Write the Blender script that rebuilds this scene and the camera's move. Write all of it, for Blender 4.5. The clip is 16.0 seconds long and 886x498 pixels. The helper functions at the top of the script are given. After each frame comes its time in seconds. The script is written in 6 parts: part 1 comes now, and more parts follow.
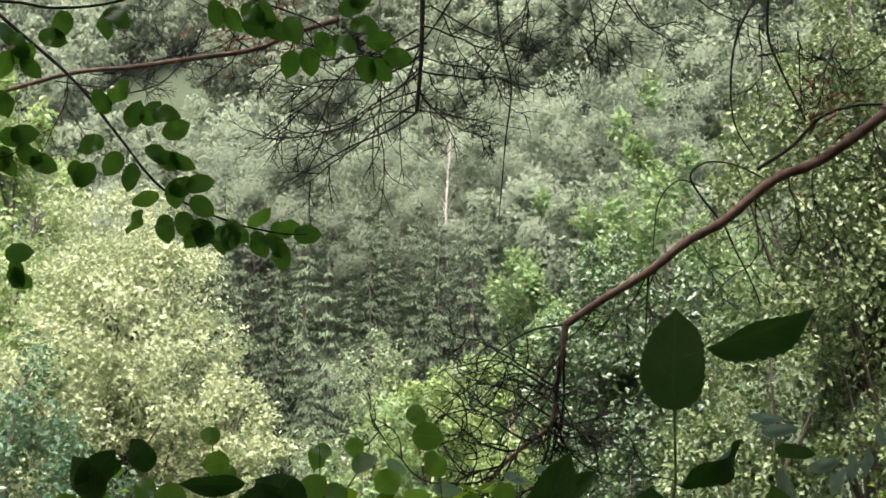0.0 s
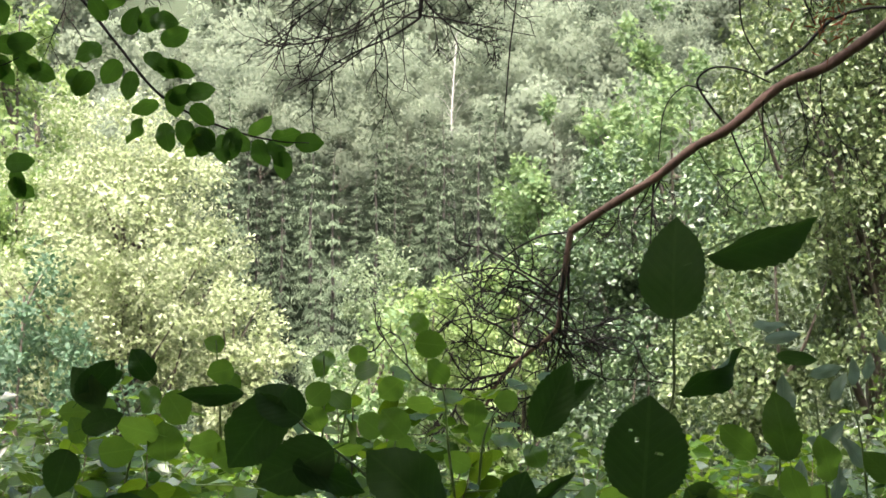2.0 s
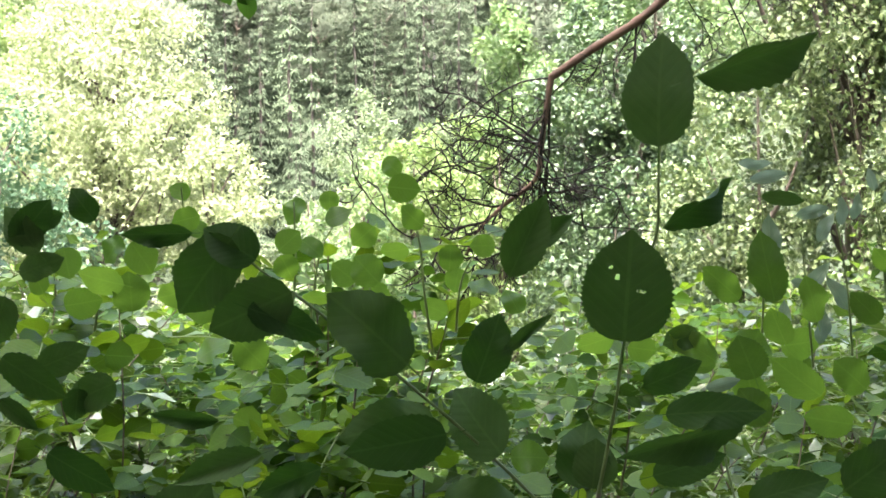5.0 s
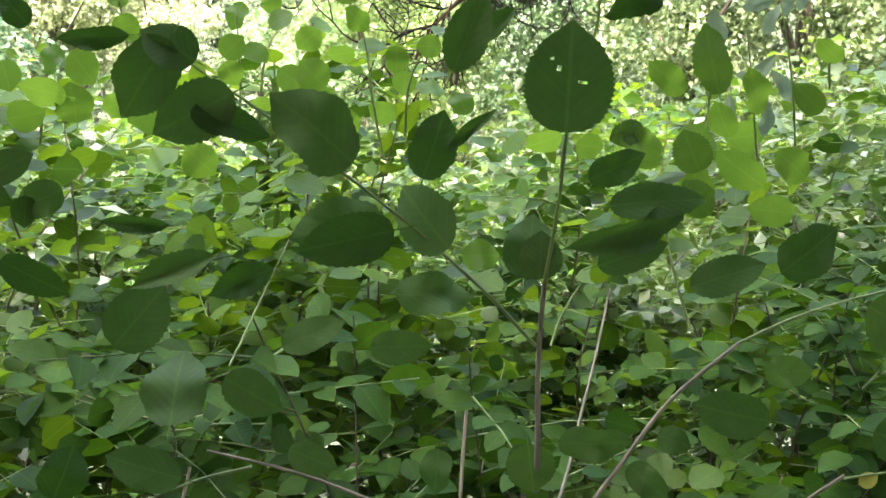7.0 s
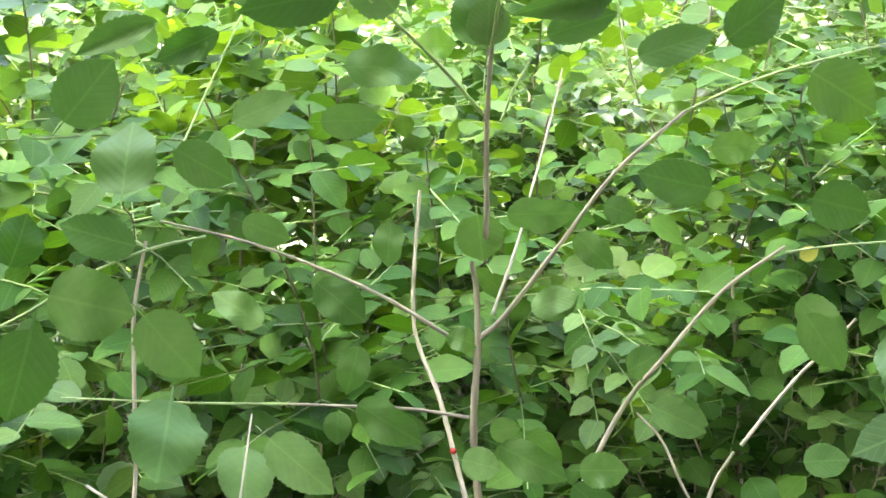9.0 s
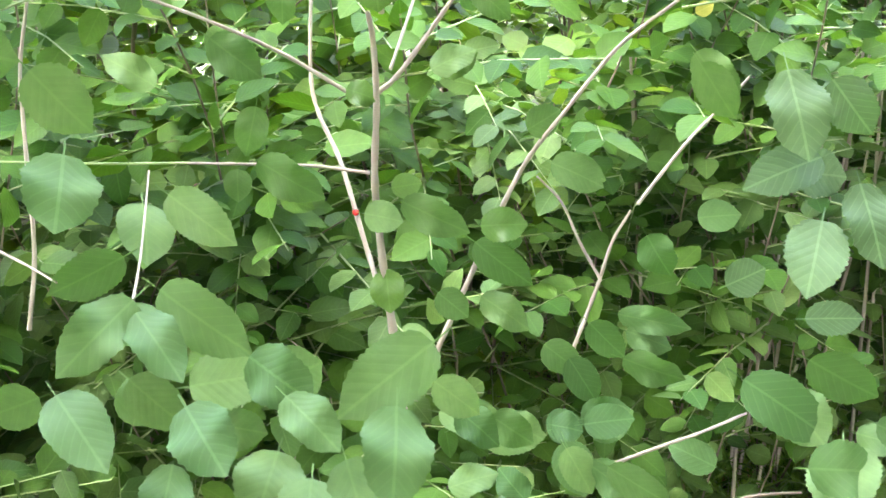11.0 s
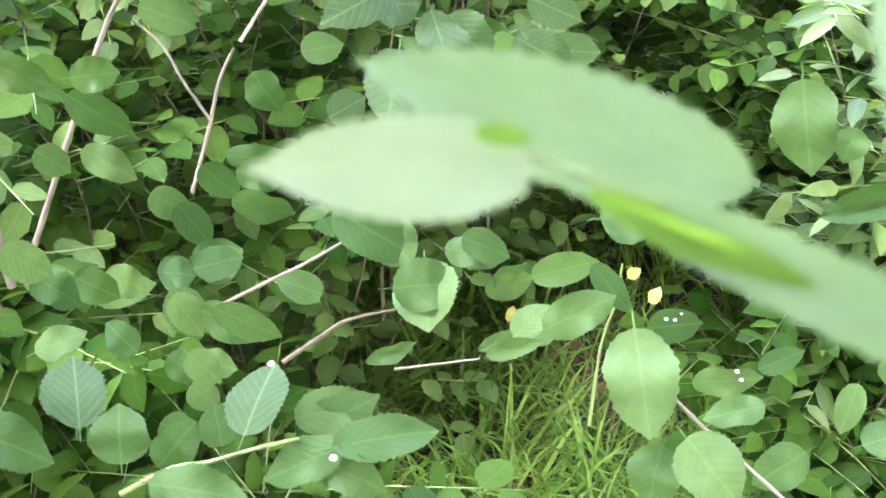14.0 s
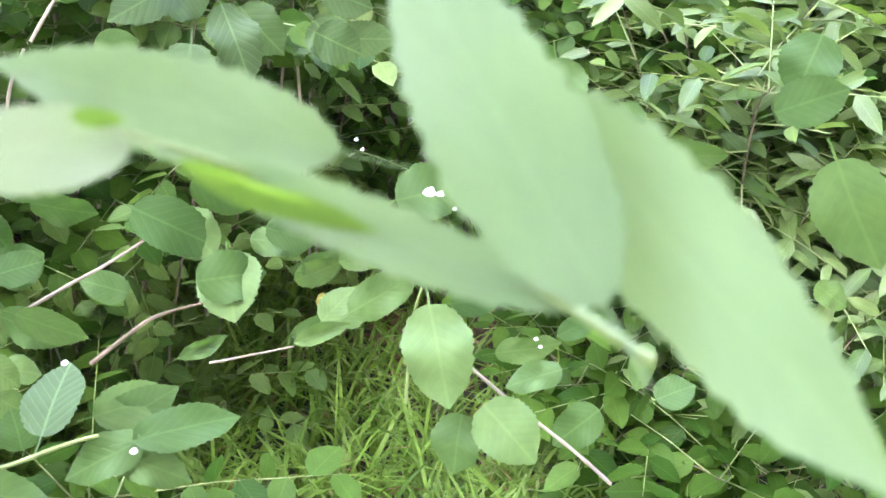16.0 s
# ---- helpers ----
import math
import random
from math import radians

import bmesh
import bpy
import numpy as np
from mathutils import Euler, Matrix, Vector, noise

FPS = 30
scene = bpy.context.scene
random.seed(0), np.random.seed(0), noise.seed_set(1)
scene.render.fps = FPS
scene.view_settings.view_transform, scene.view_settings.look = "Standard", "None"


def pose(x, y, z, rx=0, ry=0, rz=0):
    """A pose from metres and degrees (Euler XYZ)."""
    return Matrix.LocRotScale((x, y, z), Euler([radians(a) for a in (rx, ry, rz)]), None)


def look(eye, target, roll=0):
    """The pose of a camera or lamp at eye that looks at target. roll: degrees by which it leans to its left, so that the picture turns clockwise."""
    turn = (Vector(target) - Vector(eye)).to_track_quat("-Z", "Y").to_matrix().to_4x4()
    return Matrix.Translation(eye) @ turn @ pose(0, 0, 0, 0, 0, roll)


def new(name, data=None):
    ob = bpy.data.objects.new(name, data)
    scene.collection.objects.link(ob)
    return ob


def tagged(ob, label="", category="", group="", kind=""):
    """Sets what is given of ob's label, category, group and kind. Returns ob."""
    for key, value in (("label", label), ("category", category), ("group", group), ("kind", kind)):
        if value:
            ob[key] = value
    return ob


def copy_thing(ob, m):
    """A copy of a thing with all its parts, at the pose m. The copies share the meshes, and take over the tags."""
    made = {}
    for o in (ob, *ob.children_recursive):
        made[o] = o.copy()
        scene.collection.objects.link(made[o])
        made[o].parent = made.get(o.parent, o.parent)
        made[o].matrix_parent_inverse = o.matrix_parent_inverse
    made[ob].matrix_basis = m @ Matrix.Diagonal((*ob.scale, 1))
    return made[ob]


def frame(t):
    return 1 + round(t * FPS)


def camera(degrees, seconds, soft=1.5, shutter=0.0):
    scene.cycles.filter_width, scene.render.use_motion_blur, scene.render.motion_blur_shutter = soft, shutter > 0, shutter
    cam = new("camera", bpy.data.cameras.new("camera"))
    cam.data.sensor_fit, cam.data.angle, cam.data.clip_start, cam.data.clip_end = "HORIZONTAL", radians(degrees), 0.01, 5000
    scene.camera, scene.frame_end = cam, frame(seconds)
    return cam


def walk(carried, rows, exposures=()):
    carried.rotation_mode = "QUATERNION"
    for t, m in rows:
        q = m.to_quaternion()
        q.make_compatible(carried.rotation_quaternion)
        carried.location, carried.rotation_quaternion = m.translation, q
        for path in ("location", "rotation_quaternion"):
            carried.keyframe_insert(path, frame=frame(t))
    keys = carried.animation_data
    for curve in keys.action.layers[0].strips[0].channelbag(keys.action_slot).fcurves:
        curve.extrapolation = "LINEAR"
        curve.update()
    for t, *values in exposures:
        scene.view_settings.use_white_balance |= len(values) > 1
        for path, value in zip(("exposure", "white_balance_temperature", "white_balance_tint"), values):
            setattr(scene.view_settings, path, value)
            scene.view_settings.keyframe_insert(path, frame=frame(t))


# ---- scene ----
cam = camera(40.9, 16.0, 1.5)
cam.data.dof.use_dof, cam.data.dof.focus_distance, cam.data.dof.aperture_fstop = True, 1.15, 44
PATH = [
    (0, (-0.017, -0.004, 1.531), (-0.114, 1.958, 1.908), 0.20),
    (0.5, (-0.014, -0.004, 1.534), (-0.118, 1.966, 1.865), 0.05),
    (1, (-0.014, -0.007, 1.535), (-0.118, 1.969, 1.827), -0.01),
    (1.5, (-0.014, -0.006, 1.534), (-0.127, 1.976, 1.782), -0.00),
    (2, (-0.013, 0.003, 1.533), (-0.121, 1.987, 1.756), 0.03),
    (2.5, (-0.013, 0.012, 1.533), (-0.117, 2.001, 1.721), -0.18),
    (3, (-0.013, 0.025, 1.533), (-0.104, 2.018, 1.675), -0.54),
    (3.2, (-0.013, 0.028, 1.533), (-0.103, 2.022, 1.658), -0.48),
    (5.3, (-0.007, 0.060, 1.524), (-0.080, 2.058, 1.475), -0.74),
    (5.5, (-0.007, 0.060, 1.524), (-0.064, 2.058, 1.456), -0.78),
    (6, (-0.007, 0.061, 1.522), (-0.035, 2.056, 1.376), -0.72),
    (6.5, (-0.007, 0.058, 1.520), (-0.008, 2.043, 1.277), -1.20),
    (7, (-0.003, 0.053, 1.519), (-0.011, 2.023, 1.172), -2.08),
    (7.5, (-0.016, 0.039, 1.512), (0.038, 1.991, 1.080), -1.27),
    (8, (-0.011, 0.042, 1.502), (0.052, 1.978, 1.003), -0.60),
    (8.5, (0.001, 0.046, 1.497), (0.047, 1.957, 0.908), -1.87),
    (8.7, (0.007, 0.043, 1.494), (0.036, 1.947, 0.882), -2.07),
    (10.8, (0.006, 0.023, 1.452), (0.185, 1.803, 0.557), -1.79),
    (11, (0.008, 0.020, 1.444), (0.186, 1.784, 0.518), -1.86),
    (11.5, (0.028, 0.008, 1.424), (0.238, 1.741, 0.448), -2.25),
    (12, (0.0511, 0.0166, 1.4510), (0.2995, 1.6761, 0.3627), -1.63),
    (12.5, (0.0514, 0.0164, 1.4518), (0.4086, 1.6317, 0.3290), -0.53),
    (13, (0.0528, 0.0088, 1.4560), (0.5222, 1.5798, 0.3105), 0.64),
    (13.5, (0.0548, 0.0042, 1.4551), (0.6311, 1.5367, 0.3070), 1.79),
    (14, (0.0588, 0.0020, 1.4554), (0.7234, 1.4843, 0.2875), 2.28),
    (14.5, (0.0621, -0.0023, 1.4589), (0.8079, 1.4508, 0.3046), 3.08),
    (15, (0.064, -0.006, 1.457), (0.870, 1.410, 0.298), 3.29),
    (15.5, (0.0649, -0.0159, 1.4626), (0.9093, 1.3687, 0.2918), 3.88),
    (16, (0.0686, -0.0197, 1.4637), (0.9803, 1.3230, 0.2945), 4.58),
]
# the picture brightens as the view sinks into the shade
EXPOSURES = [(0, 2.2, 6500, 10), (0.6, 2.42, 6500, 10), (1, 2.55, 6500, 10), (2, 2.65, 6500, 10), (2.5, 2.6, 6500, 10), (3, 2.8, 6500, 10), (5.5, 3.62, 6400, 11), (6.5, 3.75, 6600, 10), (7, 4.12, 6700, 8), (7.5, 4.58, 6800, 4), (8.5, 5.42, 6900, 2), (11, 6.3, 6600, 14), (12.5, 6.37, 6500, 17), (13.5, 6.33, 6400, 19), (16, 6.25, 6400, 25)]
walk(cam, [(t, look(eye, target, roll)) for t, eye, target, roll in PATH], EXPOSURES)

# ---- light: a bright overcast summer day ----
SUN_TURN, SUN_UP = 190, 61
world = bpy.data.worlds.new("sky")
scene.world = world
world.use_nodes = True
wn = world.node_tree.nodes
sky = wn.new("ShaderNodeTexSky")
sky.sky_type, sky.sun_disc = "NISHITA", False
sky.sun_elevation, sky.sun_rotation = radians(SUN_UP), radians(SUN_TURN)
sky.air_density, sky.dust_density, sky.ozone_density = 0.5, 7.0, 0.3
world.node_tree.links.new(sky.outputs[0], wn["Background"].inputs[0])
wn["Background"].inputs[1].default_value = 0.15
sun = new("sun", bpy.data.lights.new("sun", "SUN"))
sun.data.energy, sun.data.angle, sun.data.color = 1.5, radians(40), (1.0, 0.96, 0.9)
SUN_WAY = Vector((math.sin(radians(SUN_TURN)) * math.cos(radians(SUN_UP)), math.cos(radians(SUN_TURN)) * math.cos(radians(SUN_UP)), math.sin(radians(SUN_UP))))
sun.matrix_world = look(SUN_WAY * 50, (0, 0, 0))


# ---- materials ----
def nodes_of(name):
    m = bpy.data.materials.new(name)
    m.use_nodes = True
    t = m.node_tree
    b = t.nodes["Principled BSDF"]
    return m, t, b


def math_node(t, op, a, b=None, c=None):
    n = t.nodes.new("ShaderNodeMath")
    n.operation = op
    for k, v in enumerate((a, b, c)):
        if v is None:
            continue
        if isinstance(v, (int, float)):
            n.inputs[k].default_value = v
        else:
            t.links.new(v, n.inputs[k])
    return n.outputs[0]


def mix_colour(t, fac, a, b, blend="MIX"):
    n = t.nodes.new("ShaderNodeMix")
    n.data_type, n.blend_type = "RGBA", blend
    for k, v in ((0, fac), (6, a), (7, b)):
        if isinstance(v, (int, float)):
            n.inputs[k].default_value = v
        elif isinstance(v, tuple):
            n.inputs[k].default_value = (*v, 1)
        else:
            t.links.new(v, n.inputs[k])
    return n.outputs[2]


def leaf_material(name, dark, light, glow, through_part=0.35, rough=0.42, joined=False, veins=True, gloss=0.3, ribs=0.16, per_plant=0.0, pale=0.0):
    """A leaf: green that differs from leaf to leaf, paler ribs, a waxy top, light that shines through."""
    m, t, b = nodes_of(name)
    if joined:
        rand = t.nodes.new("ShaderNodeNewGeometry").outputs["Random Per Island"]
    else:
        rand = t.nodes.new("ShaderNodeObjectInfo").outputs["Random"]
    col = mix_colour(t, rand, dark, light)
    if pale:
        # some leaves are coloured pale, painted in for glints of sky
        turned = math_node(t, "LESS_THAN", math_node(t, "FRACT", math_node(t, "MULTIPLY", rand, 37.0)), pale)
        col = mix_colour(t, turned, col, (0.42, 0.52, 0.36))
    if per_plant:
        own = t.nodes.new("ShaderNodeObjectInfo").outputs["Random"]
        deep, pale = tuple(v * (1 - per_plant) for v in dark), tuple(v * (1 + per_plant * 0.7) for v in light)
        col = mix_colour(t, 0.75, col, mix_colour(t, own, deep, pale))
    tex = t.nodes.new("ShaderNodeTexCoord")
    blot = t.nodes.new("ShaderNodeTexNoise")
    blot.inputs["Scale"].default_value = 5.0
    blot.inputs["Detail"].default_value = 3.0
    t.links.new(tex.outputs["UV"], blot.inputs["Vector"])
    col = mix_colour(t, math_node(t, "MULTIPLY", blot.outputs[0], 0.5), col, tuple(v * 0.6 for v in dark))
    if veins:
        sep = t.nodes.new("ShaderNodeSeparateXYZ")
        t.links.new(tex.outputs["UV"], sep.inputs[0])
        side = math_node(t, "ABSOLUTE", math_node(t, "SUBTRACT", sep.outputs[1], 0.5))
        rib = math_node(t, "LESS_THAN", side, 0.022)
        wave = math_node(t, "FRACT", math_node(t, "MULTIPLY", math_node(t, "MULTIPLY_ADD", side, -0.75, sep.outputs[0]), 8.0))
        near = math_node(t, "ABSOLUTE", math_node(t, "SUBTRACT", wave, 0.5))
        line = math_node(t, "SUBTRACT", 1.0, math_node(t, "MINIMUM", math_node(t, "MULTIPLY", near, 9.0), 1.0))
        both = math_node(t, "MAXIMUM", rib, math_node(t, "MULTIPLY", line, 0.6))
        col = mix_colour(t, math_node(t, "MULTIPLY", both, ribs), col, tuple(min(1.0, v * 1.7) for v in light))
        bump = t.nodes.new("ShaderNodeBump")
        bump.inputs["Strength"].default_value, bump.inputs["Distance"].default_value = ribs, 0.002
        pillow = math_node(t, "MULTIPLY_ADD", near, 0.9, math_node(t, "MULTIPLY", blot.outputs[0], 0.4))
        t.links.new(pillow, bump.inputs["Height"])
        t.links.new(bump.outputs[0], b.inputs["Normal"])
    t.links.new(col, b.inputs["Base Color"])
    b.inputs["Roughness"].default_value = rough
    b.inputs["Specular IOR Level"].default_value = gloss
    tr = t.nodes.new("ShaderNodeBsdfTranslucent")
    t.links.new(mix_colour(t, 0.5, col, glow), tr.inputs[0])
    mx = t.nodes.new("ShaderNodeMixShader")
    mx.inputs[0].default_value = through_part
    t.links.new(b.outputs[0], mx.inputs[1])
    t.links.new(tr.outputs[0], mx.inputs[2])
    t.links.new(mx.outputs[0], t.nodes["Material Output"].inputs[0])
    return m


def bark_material(name, dark, light, scale=30.0, rough=0.85, stretch=0.25):
    m, t, b = nodes_of(name)
    tex = t.nodes.new("ShaderNodeTexCoord")
    mp = t.nodes.new("ShaderNodeMapping")
    mp.inputs["Scale"].default_value = (1, 1, stretch)
    t.links.new(tex.outputs["Object"], mp.inputs[0])
    fine, broad = t.nodes.new("ShaderNodeTexNoise"), t.nodes.new("ShaderNodeTexNoise")
    fine.inputs["Scale"].default_value, broad.inputs["Scale"].default_value = scale, scale / 7
    fine.inputs["Detail"].default_value = 5
    for n in (fine, broad):
        t.links.new(mp.outputs[0], n.inputs["Vector"])
    fac = math_node(t, "MULTIPLY_ADD", broad.outputs[0], 0.9, math_node(t, "MULTIPLY_ADD", fine.outputs[0], 0.8, -0.4))
    t.links.new(mix_colour(t, fac, dark, light), b.inputs["Base Color"])
    b.inputs["Roughness"].default_value = rough
    bump = t.nodes.new("ShaderNodeBump")
    bump.inputs["Strength"].default_value, bump.inputs["Distance"].default_value = 0.6, 0.004
    t.links.new(fine.outputs[0], bump.inputs["Height"])
    t.links.new(bump.outputs[0], b.inputs["Normal"])
    return m


def ground_material():
    m, t, b = nodes_of("forest_soil")
    tex = t.nodes.new("ShaderNodeTexCoord")
    a, c = t.nodes.new("ShaderNodeTexNoise"), t.nodes.new("ShaderNodeTexNoise")
    a.inputs["Scale"].default_value, c.inputs["Scale"].default_value = 1.7, 45
    a.inputs["Detail"].default_value = c.inputs["Detail"].default_value = 6
    for n in (a, c):
        t.links.new(tex.outputs["Object"], n.inputs["Vector"])
    col = mix_colour(t, c.outputs[0], (0.018, 0.014, 0.009), (0.085, 0.062, 0.04))
    ramp = t.nodes.new("ShaderNodeValToRGB")
    ramp.color_ramp.elements[0].position, ramp.color_ramp.elements[1].position = 0.42, 0.6
    t.links.new(a.outputs[0], ramp.inputs[0])
    moss = mix_colour(t, ramp.outputs[0], col, (0.025, 0.045, 0.012))
    sep = t.nodes.new("ShaderNodeSeparateXYZ")
    t.links.new(tex.outputs["Object"], sep.inputs[0])
    wild = math_node(t, "MINIMUM", math_node(t, "MAXIMUM", math_node(t, "MULTIPLY_ADD", sep.outputs[1], 0.5, -1.4), 0.0), 0.9)
    weeds = mix_colour(t, c.outputs[0], (0.012, 0.022, 0.01), (0.045, 0.065, 0.03))
    t.links.new(mix_colour(t, wild, moss, weeds), b.inputs["Base Color"])
    b.inputs["Roughness"].default_value = 0.95
    bump = t.nodes.new("ShaderNodeBump")
    bump.inputs["Distance"].default_value = 0.03
    t.links.new(c.outputs[0], bump.inputs["Height"])
    t.links.new(bump.outputs[0], b.inputs["Normal"])
    return m


M_SHRUB = leaf_material("shrub_leaf", (0.0301, 0.086, 0.0172), (0.0989, 0.181, 0.0482), (0.103, 0.292, 0.0103), 0.17, 0.66, ribs=0.13, gloss=0.26)
M_SHRUB_FAR = leaf_material("shrub_leaf_small", (0.0115, 0.0426, 0.00656), (0.0779, 0.156, 0.0295), (0.164, 0.344, 0.0123), 0.26, 0.42, joined=True, gloss=0.12)
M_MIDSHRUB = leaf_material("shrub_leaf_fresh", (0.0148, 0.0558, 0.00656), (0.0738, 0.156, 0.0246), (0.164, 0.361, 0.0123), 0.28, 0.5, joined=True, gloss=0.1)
# shrub leaf lightened in colour to make up for dim light
M_LIT = leaf_material("lit_shrub_leaf", (0.027, 0.081, 0.0144), (0.144, 0.243, 0.063), (0.198, 0.396, 0.027), 0.28, 0.5, joined=True, gloss=0.2)
M_NARROW = leaf_material("narrow_leaf", (0.035, 0.09, 0.016), (0.16, 0.25, 0.075), (0.24, 0.42, 0.03), 0.3, 0.45, joined=True, gloss=0.35)
# glossy leaves in open light; a pale share is painted as glints
M_BRIGHT = leaf_material("glossy_leaf", (0.0105, 0.0413, 0.006), (0.175, 0.28, 0.07), (0.28, 0.46, 0.035), 0.34, 0.24, joined=True, gloss=0.7, pale=0.15)
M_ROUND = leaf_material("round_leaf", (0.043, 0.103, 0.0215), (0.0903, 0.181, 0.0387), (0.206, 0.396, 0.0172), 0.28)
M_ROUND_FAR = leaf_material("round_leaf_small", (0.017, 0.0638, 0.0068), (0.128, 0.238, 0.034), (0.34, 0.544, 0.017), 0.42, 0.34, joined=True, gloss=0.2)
# round leaf with light from behind put into its brighter colour
M_BACKLIT = leaf_material("backlit_round_leaf", (0.05, 0.13, 0.018), (0.13, 0.25, 0.04), (0.38, 0.64, 0.05), 0.45)
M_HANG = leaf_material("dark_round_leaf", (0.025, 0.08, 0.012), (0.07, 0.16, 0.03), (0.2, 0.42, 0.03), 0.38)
M_HAZEL = leaf_material("ribbed_leaf", (0.05, 0.1, 0.036), (0.095, 0.17, 0.066), (0.14, 0.3, 0.04), 0.2, 0.66, ribs=0.3, gloss=0.2)
M_NEAR = leaf_material("pale_leaf", (0.15, 0.245, 0.125), (0.185, 0.29, 0.155), (0.4, 0.6, 0.14), 0.36, ribs=0.06)
# the pale leaf again, light put into a brighter, yellower colour
M_NEAR_LIT = leaf_material("lit_pale_leaf", (0.23, 0.32, 0.18), (0.27, 0.36, 0.21), (0.48, 0.64, 0.24), 0.4, ribs=0.05)
M_YELLOW = leaf_material("yellow_leaf", (0.3, 0.31, 0.06), (0.42, 0.41, 0.12), (0.5, 0.45, 0.03), 0.3)
M_WILLOW = leaf_material("willow_leaf", (0.22, 0.28, 0.115), (0.58, 0.62, 0.43), (0.48, 0.56, 0.28), 0.34, joined=True, veins=False, gloss=0.2)
M_GREYLEAF = leaf_material("grey_willow_leaf", (0.11, 0.16, 0.09), (0.36, 0.42, 0.28), (0.35, 0.45, 0.2), 0.4, joined=True, veins=False, gloss=0.2)
M_BIRCH = leaf_material("birch_leaf", (0.03, 0.065, 0.016), (0.3, 0.37, 0.17), (0.26, 0.38, 0.1), 0.22, joined=True, veins=False, gloss=0.5)
M_MAPLE = leaf_material("maple_leaf", (0.09, 0.165, 0.07), (0.29, 0.38, 0.2), (0.3, 0.43, 0.12), 0.42, joined=True, veins=False, gloss=0.2)
M_FRESH = leaf_material("fresh_maple_leaf", (0.12, 0.2, 0.065), (0.34, 0.43, 0.19), (0.36, 0.5, 0.12), 0.42, joined=True, veins=False, gloss=0.3)
M_ALDER = leaf_material("alder_leaf", (0.015, 0.045, 0.016), (0.15, 0.22, 0.1), (0.14, 0.26, 0.05), 0.15, 0.4, joined=True, veins=False, gloss=0.6)
M_ASPEN = leaf_material("aspen_leaf", (0.04, 0.095, 0.05), (0.15, 0.23, 0.15), (0.2, 0.32, 0.12), 0.35, joined=True, veins=False, gloss=0.2)
# far-slope colours are greyed to carry the haze of distance
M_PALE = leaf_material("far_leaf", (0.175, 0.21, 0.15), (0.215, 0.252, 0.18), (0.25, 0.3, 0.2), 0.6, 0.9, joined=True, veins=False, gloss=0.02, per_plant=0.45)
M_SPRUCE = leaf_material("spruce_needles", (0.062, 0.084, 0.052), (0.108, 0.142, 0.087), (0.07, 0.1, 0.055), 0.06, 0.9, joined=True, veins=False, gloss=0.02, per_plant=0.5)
M_PINE = leaf_material("pine_needles", (0.02, 0.04, 0.02), (0.05, 0.08, 0.04), (0.05, 0.08, 0.02), 0.05, 0.8, joined=True, veins=False, gloss=0.1)
M_DEAD = leaf_material("dead_needles", (0.17, 0.135, 0.11), (0.25, 0.2, 0.165), (0.2, 0.14, 0.1), 0.15, 0.9, joined=True, veins=False, gloss=0.02)
M_RUST = leaf_material("rusty_needles", (0.14, 0.045, 0.02), (0.3, 0.11, 0.06), (0.3, 0.1, 0.04), 0.2, 0.9, joined=True, veins=False, gloss=0.05)
M_UNDER = leaf_material("pale_underside", (0.15, 0.23, 0.13), (0.27, 0.36, 0.25), (0.35, 0.46, 0.28), 0.45)
M_GRASS = leaf_material("grass_blade", (0.03, 0.1, 0.01), (0.2, 0.35, 0.06), (0.3, 0.48, 0.04), 0.32, 0.42, joined=True, veins=False)
M_DRY = leaf_material("dry_blade", (0.16, 0.1, 0.045), (0.42, 0.33, 0.17), (0.4, 0.3, 0.12), 0.25, 0.6, joined=True, veins=False)
M_LITTER = leaf_material("fallen_leaf", (0.12, 0.07, 0.04), (0.3, 0.19, 0.12), (0.25, 0.13, 0.06), 0.1, 0.8, joined=True, veins=False)
M_STEM = bark_material("grey_brown_bark", (0.13, 0.115, 0.08), (0.42, 0.385, 0.29), 60)
# the stem bark again, its colour darkened for shade among the shrubs
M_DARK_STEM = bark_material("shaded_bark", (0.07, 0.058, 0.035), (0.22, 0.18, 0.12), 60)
M_GREEN_STEM = bark_material("green_shoot", (0.13, 0.2, 0.055), (0.26, 0.35, 0.12), 40, 0.5)
M_PINE_BARK = bark_material("red_pine_bark", (0.045, 0.028, 0.022), (0.27, 0.165, 0.12), 45)
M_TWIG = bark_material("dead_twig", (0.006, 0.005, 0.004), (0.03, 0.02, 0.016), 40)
M_TRUNK = bark_material("tree_bark", (0.05, 0.04, 0.03), (0.17, 0.14, 0.11), 8)
M_SPRUCE_BARK = bark_material("dark_spruce_bark", (0.025, 0.02, 0.016), (0.075, 0.06, 0.05), 8)
M_BIRCH_BARK = bark_material("white_birch_bark", (0.2, 0.18, 0.165), (0.45, 0.43, 0.41), 4, 0.7, 2.5)
M_BERRY = leaf_material("red_berry", (0.24, 0.015, 0.012), (0.3, 0.02, 0.015), (0.3, 0.02, 0.015), 0.1, 0.25)
M_WHITE = bark_material("chalky_white", (0.6, 0.6, 0.57), (0.8, 0.8, 0.78), 200)
M_GROUND = ground_material()


